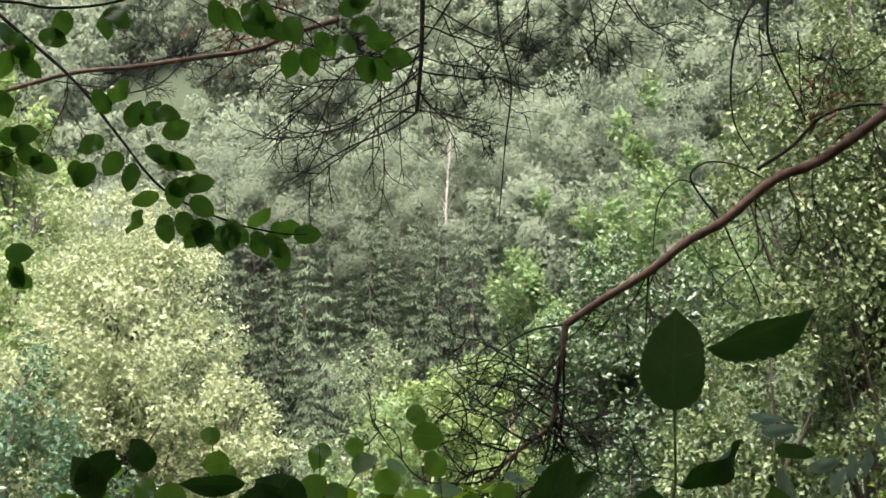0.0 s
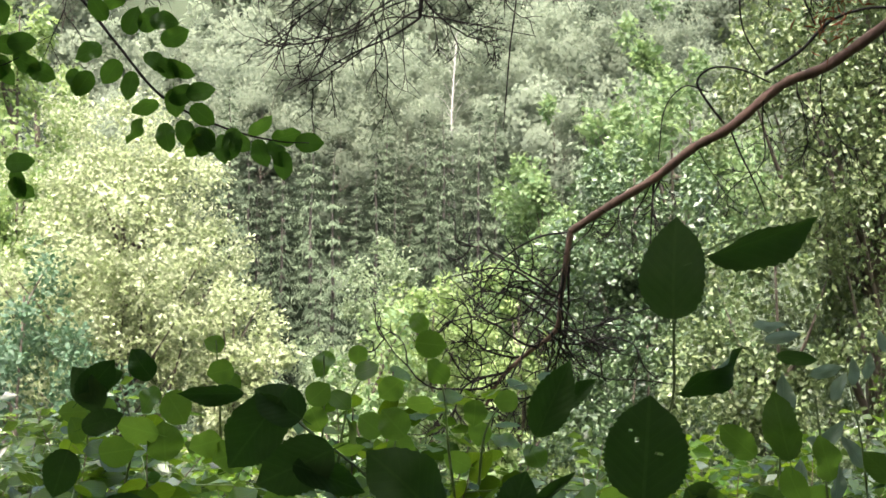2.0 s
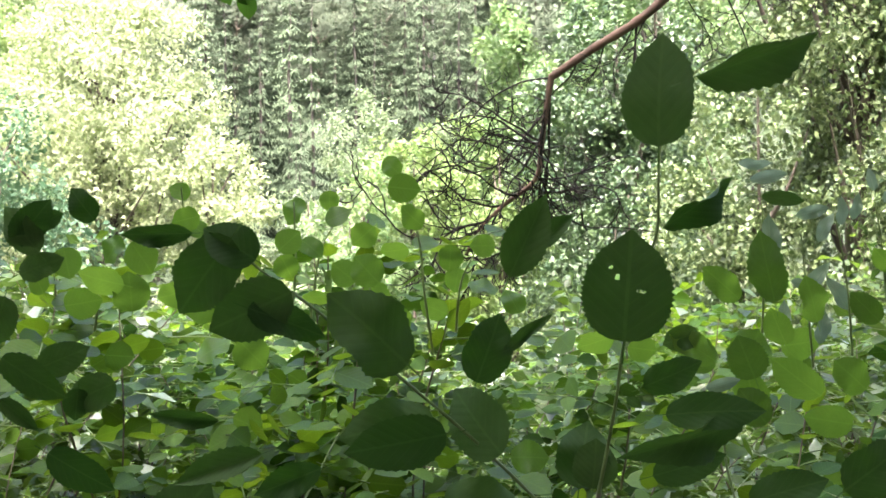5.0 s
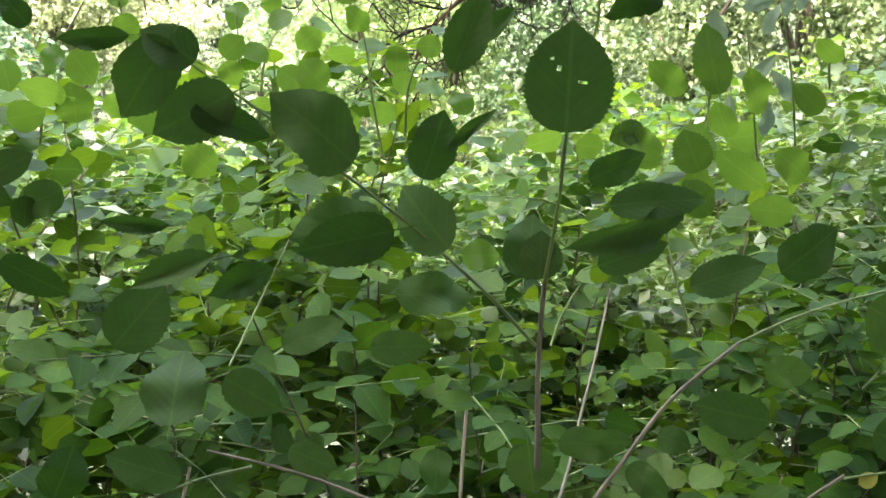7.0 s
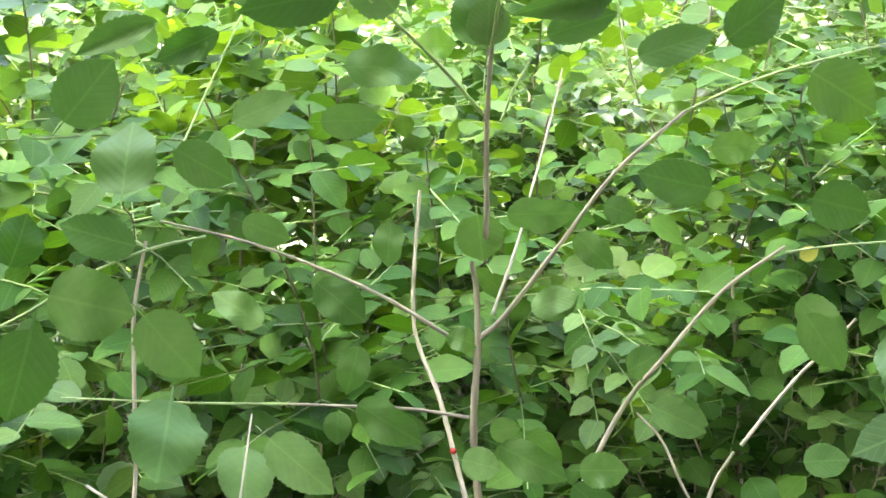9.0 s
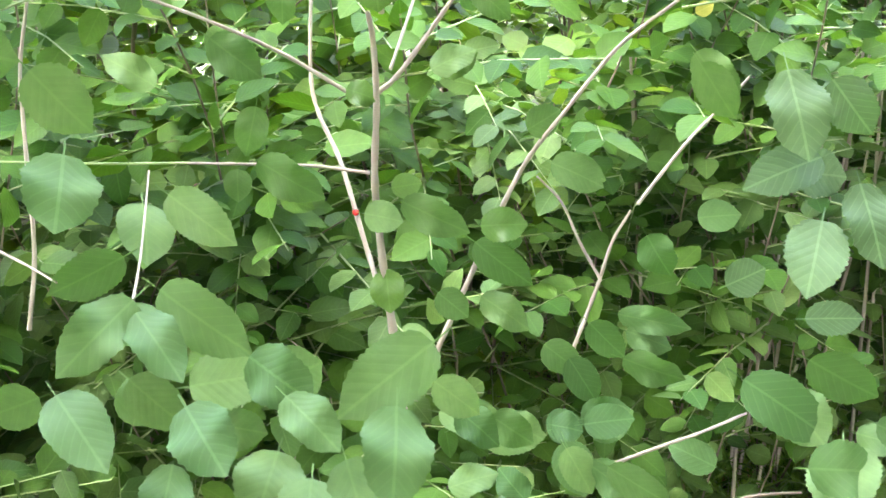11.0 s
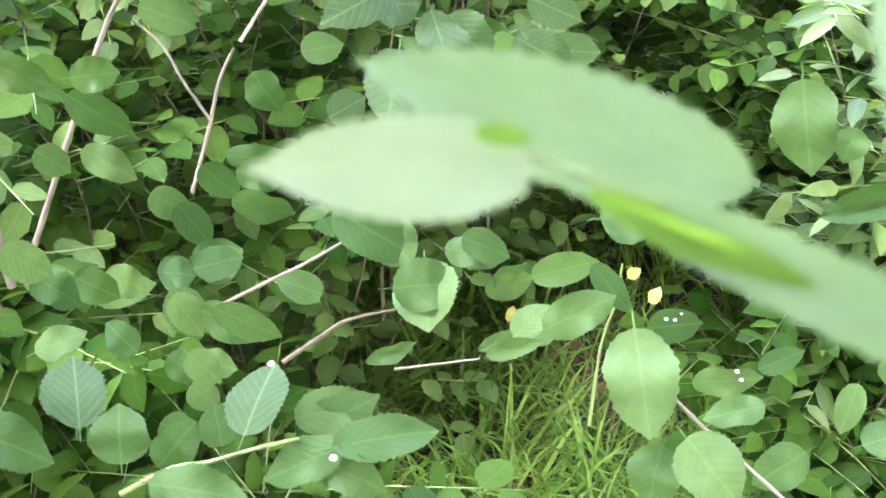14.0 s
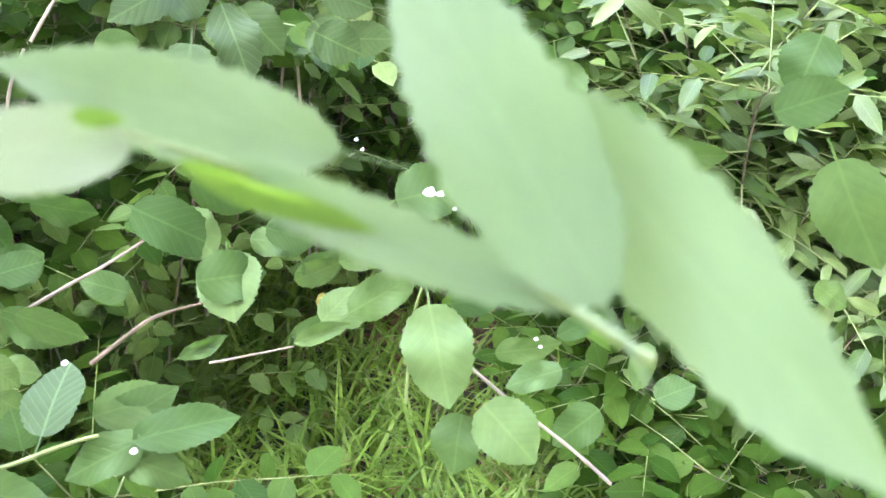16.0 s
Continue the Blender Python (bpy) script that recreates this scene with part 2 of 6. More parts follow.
# ---- builders ----
def mesh_of(name, verts, faces, mat, uvs=None, smooth=True):
    """A mesh from arrays: verts (n, 3), faces (m, 3 or 4), and a uv for each vertex."""
    verts, faces = np.asarray(verts, np.float32), np.asarray(faces, np.int32)
    me = bpy.data.meshes.new(name)
    k = faces.shape[1]
    me.vertices.add(len(verts))
    me.vertices.foreach_set("co", verts.ravel())
    me.loops.add(faces.size)
    me.loops.foreach_set("vertex_index", faces.ravel())
    me.polygons.add(len(faces))
    me.polygons.foreach_set("loop_start", np.arange(0, faces.size, k, dtype=np.int32))
    if uvs is not None:
        layer = me.uv_layers.new(name="UVMap")
        layer.data.foreach_set("uv", np.asarray(uvs, np.float32)[faces.ravel()].ravel())
    me.update(calc_edges=True)
    me.polygons.foreach_set("use_smooth", np.full(len(faces), smooth))
    me.materials.append(mat)
    return me


def part(name, me, parent, label="", kind=""):
    ob = new(name, me)
    ob.parent = parent
    return tagged(ob, label=label, kind=kind)


def thing(name, label, category, group="", at=(0, 0, 0), kind=""):
    ob = new(name)
    ob.empty_display_size = 0.1
    ob.location = at
    return tagged(ob, label, category, group, kind)


def unit(v):
    v = np.asarray(v, float)
    return v / np.maximum(np.linalg.norm(v, axis=-1, keepdims=True), 1e-9)


def smooth_line(pts, n=6):
    """A rounded line through the points."""
    p = np.asarray(pts, float)
    if len(p) < 3:
        s = np.linspace(0, 1, n + 1)[:, None]
        return p[0] * (1 - s) + p[-1] * s
    q = np.vstack([2 * p[0] - p[1], p, 2 * p[-1] - p[-2]])
    out = []
    for a, b, c, d in zip(q, q[1:], q[2:], q[3:]):
        s = np.linspace(0, 1, n, endpoint=False)[:, None]
        out.append(0.5 * (2 * b + (c - a) * s + (2 * a - 5 * b + 4 * c - d) * s**2 + (3 * b - a - 3 * c + d) * s**3))
    return np.vstack(out + [p[-1:]])


def tube_arrays(line, r0, r1, sides=6, start=0):
    """A tapered, slightly knobbly tube along a line."""
    line = np.asarray(line, float)
    n = len(line)
    way = unit(np.gradient(line, axis=0))
    ref = np.array([0.31, 0.77, 0.2]) if abs(way[0][2]) > 0.8 else np.array([0.05, 0.02, 1.0])
    u = unit(np.cross(way, ref))
    v = np.cross(way, u)
    r = np.linspace(r0, r1, n) * 0.8 * (1 + 0.10 * np.sin(np.arange(n) * 2.3 + r0 * 900))
    a = np.linspace(0, 2 * np.pi, sides, endpoint=False)
    ring = np.cos(a)[None, :, None] * u[:, None] + np.sin(a)[None, :, None] * v[:, None]
    verts = (line[:, None] + ring * r[:, None, None]).reshape(-1, 3)
    i, j = np.meshgrid(np.arange(n - 1), np.arange(sides), indexing="ij")
    k = (j + 1) % sides
    faces = np.stack([i * sides + j, i * sides + k, (i + 1) * sides + k, (i + 1) * sides + j], -1).reshape(-1, 4)
    return verts, faces + start


def tube(name, pts, r0, r1, mat, parent, sides=7, n=6, label=""):
    verts, faces = tube_arrays(smooth_line(pts, n), r0, r1, sides)
    return part(name, mesh_of(name, verts, faces, mat), parent, label)


def tubes_mesh(name, lines, mat, sides=4):
    """Many thin tubes in one mesh: lines of (points, first radius, last radius)."""
    vs, fs, k = [], [], 0
    for line, r0, r1 in lines:
        v, f = tube_arrays(line, r0, r1, sides, k)
        vs.append(v), fs.append(f)
        k += len(v)
    return mesh_of(name, np.vstack(vs), np.vstack(fs), mat)


def leaf_template(stations=9, columns=2, teeth=0.05, fold=0.18, curl=0.12, full=0.62, wave=0.0, stalk=True, tip=0.8, seed=0):
    """A leaf of length 1 along +x and width 1: an ovate blade folded at its rib, a drooping tip, a toothed edge and a stalk."""
    rng = np.random.default_rng(seed)
    s = np.linspace(0, 1, stations)
    half = 0.5 * (s**full * (1 - s) ** tip) / np.max(s**full * (1 - s) ** tip)
    half *= 1 - (0.5 if stations > 9 else 0.3) * np.exp(-(((1 - s) / 0.12) ** 2))
    half[0], half[-1] = 0.03, 0.004
    across = np.concatenate([np.linspace(-1, 0, columns + 1), np.linspace(0, 1, columns + 1)[1:]])
    verts, uvs = [], []
    for i, (a, h) in enumerate(zip(s, half)):
        edge = 1 + (teeth * (1 if i % 2 else -1) + rng.normal(0, teeth * 0.5) if 0 < i < stations - 1 else 0)
        for c in across:
            y = c * h * (edge if abs(c) > 0.99 else 1)
            z = fold * abs(y) - curl * a * a - 0.25 * curl * (2 * y) ** 2 + wave * math.sin(a * 9 + seed) * abs(c) * h
            verts.append((a - 0.05 * abs(c) * h, y, z))
            uvs.append((a, 0.5 + c * h))
    m = len(across)
    faces = [(i * m + j, (i + 1) * m + j, (i + 1) * m + j + 1, i * m + j + 1) for i in range(stations - 1) for j in range(m - 1)]
    if stalk:
        k = len(verts)
        for x, z in ((-0.2, 0.03), (0.03, 0.004)):
            for y in (-0.012, 0.012):
                verts.append((x, y, z))
                uvs.append((0.5, 0.5))
        faces.append((k, k + 2, k + 3, k + 1))
    return np.array(verts), np.array(faces), np.array(uvs)


def scatter_leaves(name, template, mat, base, way, normal, length, width, soft=None):
    """One mesh of many leaves: a base, a direction, an upper side, a length and a width for each."""
    tv, tf, tu = template
    x = unit(way)
    y = unit(np.cross(normal, x))
    z = np.cross(x, y)
    length, width = np.asarray(length)[:, None, None], np.asarray(width)[:, None, None]
    verts = base[:, None] + x[:, None] * tv[None, :, :1] * length + y[:, None] * tv[None, :, 1:2] * width + z[:, None] * tv[None, :, 2:] * length
    n, k = len(base), len(tv)
    faces = (tf[None] + (np.arange(n) * k)[:, None, None]).reshape(-1, tf.shape[1])
    me = mesh_of(name, verts.reshape(-1, 3), faces, mat, np.tile(tu, (n, 1)))
    if soft is not None:
        # a crown far off is shaded as one soft mass
        me.normals_split_custom_set_from_vertices(np.repeat(unit(soft), k, 0).tolist())
    return me


# two small leaves for crowns far off and middling ones for shrubs
T_FAR = (np.array([(0, 0, 0), (0.45, -0.5, 0.1), (1, 0, -0.1), (0.45, 0.5, 0.1)]), np.array([(0, 1, 2), (0, 2, 3)]),
         np.array([(0, 0.5), (0.45, 0), (1, 0.5), (0.45, 1)]))
T_MID = leaf_template(7, 1, 0.04, 0.2, 0.12)
T_LOW = leaf_template(4, 1, 0.0, 0.2, 0.12, stalk=False)
T_SIX = leaf_template(3, 1, 0.0, 0.2, 0.12, stalk=False)
T_FIVE = leaf_template(5, 1, 0.03, 0.2, 0.12, stalk=False)
T_ROUND = leaf_template(7, 1, 0.05, 0.12, 0.08, 0.5, tip=0.55, seed=4)

# the leaves that stand out one by one share these meshes
LEAVES = {}
for kind, mat, opts in (("ovate", M_SHRUB, dict(fold=0.14, curl=0.16, teeth=0.032, full=0.5, tip=0.64)), ("round", M_ROUND, dict(fold=0.12, curl=0.1, full=0.52, tip=0.6)),
                        ("backlit", M_BACKLIT, dict(fold=0.12, curl=0.12, full=0.52, tip=0.6)), ("hanging", M_HANG, dict(fold=0.12, curl=0.1, full=0.52, tip=0.6)), ("ribbed", M_HAZEL, dict(fold=0.16, curl=0.16, teeth=0.045, full=0.52, tip=0.6)), ("long", M_SHRUB, dict(fold=0.3, curl=0.1, full=0.7, tip=0.9)),
                        ("near", M_NEAR, dict(fold=0.06, curl=0.05, teeth=0.05, wave=0.03)), ("young", M_NEAR_LIT, dict(fold=0.06, curl=0.05, teeth=0.03, wave=0.03)), ("pale", M_UNDER, dict(fold=0.25, curl=0.2, teeth=0.02)), ("yellow", M_YELLOW, dict(fold=0.2, curl=0.2))):
    LEAVES[kind] = []
    for v in range(4):
        tv, tf, tu = leaf_template(27, 2, **{"teeth": 0.045, "wave": 0.13 * (v - 1.5), **opts}, seed=v)
        LEAVES[kind].append(mesh_of("leaf", tv, tf, mat, tu))
# a large leaf with holes eaten through its blade
tv, tf, tu = leaf_template(41, 10, teeth=0.03, fold=0.12, curl=0.14, full=0.5, tip=0.64, wave=0.05, seed=2)
EATEN = {22 * 20 + 12, 23 * 20 + 12, 26 * 20 + 14, 18 * 20 + 6, 18 * 20 + 7}
LEAVES["bitten"] = [mesh_of("leaf", tv, tf[[k not in EATEN for k in range(len(tf))]], M_SHRUB, tu)] * 4
EYE = Vector((0.0, 0.0, 1.5))
leaf_count = [0]


def leaf(parent, kind, base, tip, width, roll=0.0):
    """A leaf from its base to its tip, its face turned to the clearing and then rolled about its rib, in degrees."""
    base, tip = Vector(base), Vector(tip)
    x = (tip - base).normalized()
    z = EYE - (base + tip) / 2
    z = (z - x * z.dot(x)).normalized()
    y = z.cross(x)
    roll += 0 if kind in ("near", "young", "pale") else 44 * (leaf_count[0] * 0.618 % 1 - 0.5)
    turn = Matrix((x, y, z)).transposed().to_4x4() @ pose(0, 0, 0, roll)
    leaf_count[0] += 1
    ob = new("leaf", LEAVES[kind][leaf_count[0] % 4])
    size = (tip - base).length
    ob.matrix_basis = Matrix.Translation(base) @ turn @ Matrix.Diagonal((size, width, size, 1))
    ob.parent = parent
    return ob


def leaves_along(rng, line, every, length, spread=0.9, up=0.7):
    """Bases, directions and upper sides of leaves set in turn along a twig."""
    line = np.asarray(line)
    seg = np.linalg.norm(np.diff(line, axis=0), axis=1)
    run = np.concatenate([[0], np.cumsum(seg)])
    at = np.arange(every, run[-1], every)
    base = np.stack([np.interp(at, run, line[:, k]) for k in range(3)], 1)
    along = unit(np.stack([np.interp(at + 0.01, run, line[:, k]) - np.interp(at - 0.01, run, line[:, k]) for k in range(3)], 1))
    side = unit(np.cross(along, [0, 0, 1])) * np.where(np.arange(len(at)) % 2, 1, -1)[:, None]
    way = unit(side * spread + along * 0.6 + rng.normal(0, 0.3, base.shape) + [0, 0, -0.15])
    normal = unit(np.array([0, 0, 1.0]) * up + rng.normal(0, 0.45, base.shape))
    return base, way, normal, length * rng.uniform(0.65, 1.25, len(at))


# ---- the land: a shelf at the wood's edge, a hollow, and the far slope ----
def land(x, y):
    """The height of the ground."""
    z = 0.05 * np.sin(x * 1.3 + 0.4) * np.cos(y * 1.1) + 0.03 * np.sin(3.1 * x + 1.7 * y)
    z = z - 0.34 * np.clip(y - 3.4, 0, 26.6) - 0.03 * np.clip(y - 30, 0, 14)
    z = z + 0.47 * np.clip(y - 46, 0, 70) + 0.8 * np.clip(y - 116, 0, 110) + 0.10 * np.clip(y - 226, 0, 500)
    z = z + 0.22 * np.clip(-y - 2, 0, 60) + 0.9 * np.sin(x * 0.07) * np.clip((y - 10) / 40, 0, 1) * 2
    return z


def stretch(a, b, near, n):
    """Steps from a to b, dense round near."""
    s = np.linspace(-1, 1, n)
    w = np.sign(s) * np.abs(s) ** 3.2
    return np.where(w < 0, near + w * (near - a), near + w * (b - near))


gx, gy = np.meshgrid(stretch(-2500, 2500, 0, 141), stretch(-2500, 2500, 6, 161), indexing="ij")
gv = np.stack([gx, gy, land(gx, gy)], -1).reshape(-1, 3)
gi, gj = np.meshgrid(np.arange(140), np.arange(160), indexing="ij")
ground = new("ground", mesh_of("ground", gv, np.stack([gi * 161 + gj, (gi + 1) * 161 + gj, (gi + 1) * 161 + gj + 1, gi * 161 + gj + 1], -1).reshape(-1, 4), M_GROUND))
tagged(ground, "brown forest soil with moss and leaf litter", "ground", kind="structure")


# ---- far trees ----
def spruce(height, mat, seed, dead=0.0):
    """A spruce at the origin: a trunk and whorls of drooping boughs, each a fan of needle sprays with its tip turned up."""
    rng = np.random.default_rng(seed)
    ob = thing("spruce_tree", "tall dark green spruce on the far slope", "tree", "spruces on the far slope")
    line = np.stack([np.zeros(9), np.zeros(9), np.linspace(-0.5, height, 9)], 1)
    line[:, :2] += rng.normal(0, 0.04, (9, 2))
    v, f = tube_arrays(line, 0.014 * height, 0.01, 7)
    part("trunk", mesh_of("trunk", v, f, M_SPRUCE_BARK), ob)
    base, way, norm, length, width = [], [], [], [], []
    z, fine = 0.05 * height, seed < 23 or seed in (25, 26, 31)
    while z < height * 0.99:
        left = height - z
        reach = left * 0.155 + 0.17 * math.sqrt(left)
        count = int(rng.integers(7, 10)) if left > 1.5 else 4
        for a in rng.uniform(0, 6.28) + np.arange(count) * 6.28 / count + rng.normal(0, 0.25, count):
            r, zb, sag = reach * rng.uniform(0.65, 1.2), z + rng.uniform(-0.16, 0.16), rng.uniform(0.5, 0.8)
            if rng.random() < dead + 0.06:
                r *= 0.4
            out = np.array([math.cos(a), math.sin(a), 0])
            aside = np.array([-math.sin(a), math.cos(a), 0])
            n = max(3, int(r / (0.15 if fine else 0.36)))
            for k in range(n):
                s = (k + 0.45) / n
                p = out * r * s + [0, 0, zb - r * (sag * s - 0.42 * s**3)]
                for side in (-1, 0, 1):
                    w = unit(out * 0.7 + aside * side * rng.uniform(0.5, 1.0) + [0, 0, -0.35 - 0.5 * abs(side)] + rng.normal(0, 0.09, 3))
                    base.append(p + rng.normal(0, 0.02, 3)), way.append(w)
                    norm.append(unit(out * 0.7 + rng.normal(0, 0.14, 3) + [0, 0, 0.7]))
                    length.append((0.2 + 0.17 * r * (1 - s) * (abs(side) > 0)) * rng.uniform(0.75, 1.35) * (1 if fine else 1.8))
                    width.append(length[-1] * rng.uniform(0.16, 0.26))
        z += (0.42 + 0.03 * left) * rng.uniform(0.85, 1.2)
    part("crown", scatter_leaves("crown", T_FAR, mat, np.array(base), np.array(way), np.array(norm), length, width), ob, kind="stuff")
    return ob


def crown_points(rng, n, clumps, radii, hollow=0.55, clump=0.3, lump=0.5, taper=0.0):
    """Points in the clumps of an uneven crown, and the way out from the crown's middle."""
    c = unit(rng.normal(0, 1, (clumps, 3))) * rng.uniform(hollow, 1.0, (clumps, 1))
    c[:, 2] = np.where(c[:, 2] < -0.6, c[:, 2] * 0.7, c[:, 2])
    c = c * (1 + lump * (rng.random((clumps, 1)) - 0.5))
    c[:, :2] *= np.clip(1 - taper * c[:, 2:], 0.25, 1.8)
    pick = rng.integers(0, clumps, n)
    size = rng.uniform(0.5, 1.3, clumps)[pick][:, None] * clump
    p = c[pick] + unit(rng.normal(0, 1, (n, 3))) * size * rng.random((n, 1)) ** 0.45 * [1, 1, 0.7]
    return p * radii, unit((p - c[pick]) / size * 0.8 + unit(p) * 0.6), c * radii


def broadleaf(name, label, height, radii, middle, mat, n, clumps, size, seed, group="", bark=None, hollow=0.5, clump=0.3, droop=0.3, limbs=18, slim=0.62, trunk=0.009, rough_leaf=0.45, soft=False, taper=0.0):
    """A broadleaved tree at the origin: a trunk, limbs out to the clumps and a crown of many leaves."""
    rng = np.random.default_rng(seed)
    ob = thing(name, label, "tree", group)
    radii, middle = np.array(radii, float), np.array(middle, float)
    p, out, c = crown_points(rng, n, clumps, radii, hollow, clump, taper=taper)
    top = middle + [0, 0, radii[2] * 0.75]
    line = smooth_line([(0, 0, -0.4), middle * 0.35 + rng.normal(0, 0.03 * height, 3) * [1, 1, 0], middle * [0.8, 0.8, 1] - [0, 0, radii[2] * 0.4], top], 5)
    v, f = tube_arrays(line, trunk * height, 0.012, 8)
    part("trunk", mesh_of("trunk", v, f, bark or M_TRUNK), ob)
    some = []
    for q in c[rng.permutation(len(c))[:limbs]]:
        end = q + middle
        k = line[np.argmin(np.abs(line[:, 2] - (end[2] - radii[2] * 0.45 - 0.25 * np.linalg.norm(end[:2] - middle[:2]))))]
        bend = (k + end) / 2 + [0, 0, -0.08 * np.linalg.norm(end - k)] + rng.normal(0, 0.05, 3) * radii
        some.append((smooth_line([k, bend, end], 4), 0.006 * height, 0.004))
    part("limb_work", tubes_mesh("limb_work", some, bark or M_TRUNK, 5), ob, kind="stuff")
    way = unit(rng.normal(0, 1, p.shape) + out * 0.6 + [0, 0, -droop])
    norm = unit(rng.normal(0, rough_leaf, p.shape) + [0, 0, 0.35] + out * 1.2)
    length = size * rng.uniform(0.6, 1.35, n)
    part("crown", scatter_leaves("crown", T_FAR, mat, p + middle, way, norm, length, length * slim, out + [0, 0, 0.4] if soft else None), ob, kind="stuff")
    return ob


rng = np.random.default_rng(11)


def on_land(x, y, turn=0.0, lean=0.0):
    return pose(x, y, float(land(np.float64(x), np.float64(y))) - 0.1, lean, 0, turn)


def plant(first, spots):
    """The thing itself on the first spot and copies on the others."""
    for k, (x, y, turn, s) in enumerate(spots):
        if k == 0:
            first.matrix_basis = on_land(x, y, turn) @ Matrix.Scale(s, 4)
        else:
            first_scale = first.scale.copy()
            first.scale = (s, s, s)
            copy_thing(first, on_land(x, y, turn))
            first.scale = first_scale


def fan(n, near, far, a0, a1, s0=0.85, s1=1.2):
    """Spots spread over a sector seen from the shelf: degrees to the right, metres away."""
    out = []
    for k in range(n):
        a = radians(a0 + (a1 - a0) * (k + rng.uniform(0.1, 0.9)) / n)
        d = rng.uniform(near, far)
        out.append((d * math.sin(a), d * math.cos(a), rng.uniform(0, 360), rng.uniform(s0, s1)))
    return out


# the front row, each spruce clear of the next
FRONT = {0: [(-8.3, 56, 0, 1.32), (-11.0, 57, 70, 1.25), (-3.3, 60, 140, 1.36)], 6: [(-9.7, 58, 200, 1.4), (-13.0, 58.5, 260, 1.35), (-6.5, 58, 30, 1.3), (-1.5, 62, 100, 1.3)]}
for seed, (h, n, near, far, a0, a1) in enumerate(((14, 11, 60, 68, -18, 2), (17, 9, 70, 82, -17, 9), (13, 12, 66, 92, -24, 22), (19, 16, 110, 150, -2, 24), (16, 26, 130, 215, -28, 24), (15, 8, 53, 61, -20, -6), (14, 5, 54, 70, -13, 1))):
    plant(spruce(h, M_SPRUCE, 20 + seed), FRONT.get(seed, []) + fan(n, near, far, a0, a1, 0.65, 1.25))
dry = spruce(13, M_DEAD, 31)
tagged(dry, "dying spruce with brown needles on the far slope", "tree")
plant(dry, [(-4.95, 51.5, 0, 1.0)])
FAR_GROUP = "broadleaved trees on the far slope"
# large domed crowns that stand out above the spruces
DOMES = {3: [(-24, 112, 0, 1.2), (-30, 118, 80, 1.2), (-35, 110, 160, 1.2)], 0: [(-20.0, 95, 20, 1.28), (-16.2, 97, 140, 1.2), (-11.5, 99, 250, 1.1)], 1: [(5.0, 95, 60, 1.28), (8.8, 97, 200, 1.15), (1.0, 99, 310, 1.12)]}
FAR_LABEL = "pale grey-green broadleaved tree on the far slope"
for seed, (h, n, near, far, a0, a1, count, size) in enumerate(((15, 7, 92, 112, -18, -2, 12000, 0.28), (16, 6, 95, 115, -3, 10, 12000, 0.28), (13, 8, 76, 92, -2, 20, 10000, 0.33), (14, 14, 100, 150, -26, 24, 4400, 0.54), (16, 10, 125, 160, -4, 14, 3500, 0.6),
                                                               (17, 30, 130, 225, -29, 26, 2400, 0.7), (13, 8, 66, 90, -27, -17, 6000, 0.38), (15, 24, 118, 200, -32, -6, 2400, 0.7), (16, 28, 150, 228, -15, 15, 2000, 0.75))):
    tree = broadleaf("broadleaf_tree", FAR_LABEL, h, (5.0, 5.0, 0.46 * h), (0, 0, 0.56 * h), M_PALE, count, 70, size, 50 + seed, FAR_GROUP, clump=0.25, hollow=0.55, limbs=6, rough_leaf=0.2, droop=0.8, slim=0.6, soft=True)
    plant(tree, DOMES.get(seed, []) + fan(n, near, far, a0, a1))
# the wood behind and beside the shelf: added trees, never in view
wood = broadleaf("broadleaf_tree", "unseen leafy tree added as the wood behind the shelf", 11, (3.4, 3.4, 4.2), (0, 0, 6.2), M_ASPEN, 1000, 60, 1.0, 71, "wood behind the shelf", clump=0.3, hollow=0.4, limbs=6)
plant(wood, fan(20, 7, 13, 75, 285, 0.8, 1.2) + fan(16, 14, 20, 60, 300, 1.0, 1.4))
snag = thing("birch_tree", "slender white-barked birch with bare twigs on the far slope", "tree")
tube("trunk", [(0, 0, -0.5), (0.05, 0, 5), (-0.1, 0, 9), (0.2, 0, 14)], 0.12, 0.04, M_BIRCH_BARK, snag, 8)
part("twig_work", tubes_mesh("twig_work", [(smooth_line([(0, 0, z), (0.5 * math.cos(z * 9), 0.5 * math.sin(z * 9), z + 0.9), (1.2 * math.cos(z * 9), 1.2 * math.sin(z * 9), z + 1.4)], 3), 0.014, 0.006)
                                    for z in np.arange(7, 13.8, 0.4)], M_BIRCH_BARK), snag, kind="stuff")
snag.matrix_basis = on_land(-3.95, 86, 0) @ Matrix.Scale(1.3, 4)
plant(spruce(12.5, M_SPRUCE, 19), [(-2.95, 80, 0, 1.0), (-4.7, 79, 90, 1.1), (-3.7, 74, 200, 1.15)])

# ---- middle distance: young trees below the shelf ----
def young(name, label, x, y, top, radii, mat, n, clumps, size, seed, **more):
    """A young tree whose crown's top stands at the height top."""
    foot = float(land(np.float64(x), np.float64(y)))
    h = top - foot
    t = broadleaf(name, label, h, radii, (0, 0, h - radii[2] * 0.92), mat, n, clumps, size, seed, **more)
    t.matrix_basis = pose(x, y, foot, 0, 0, seed * 40)
    return t


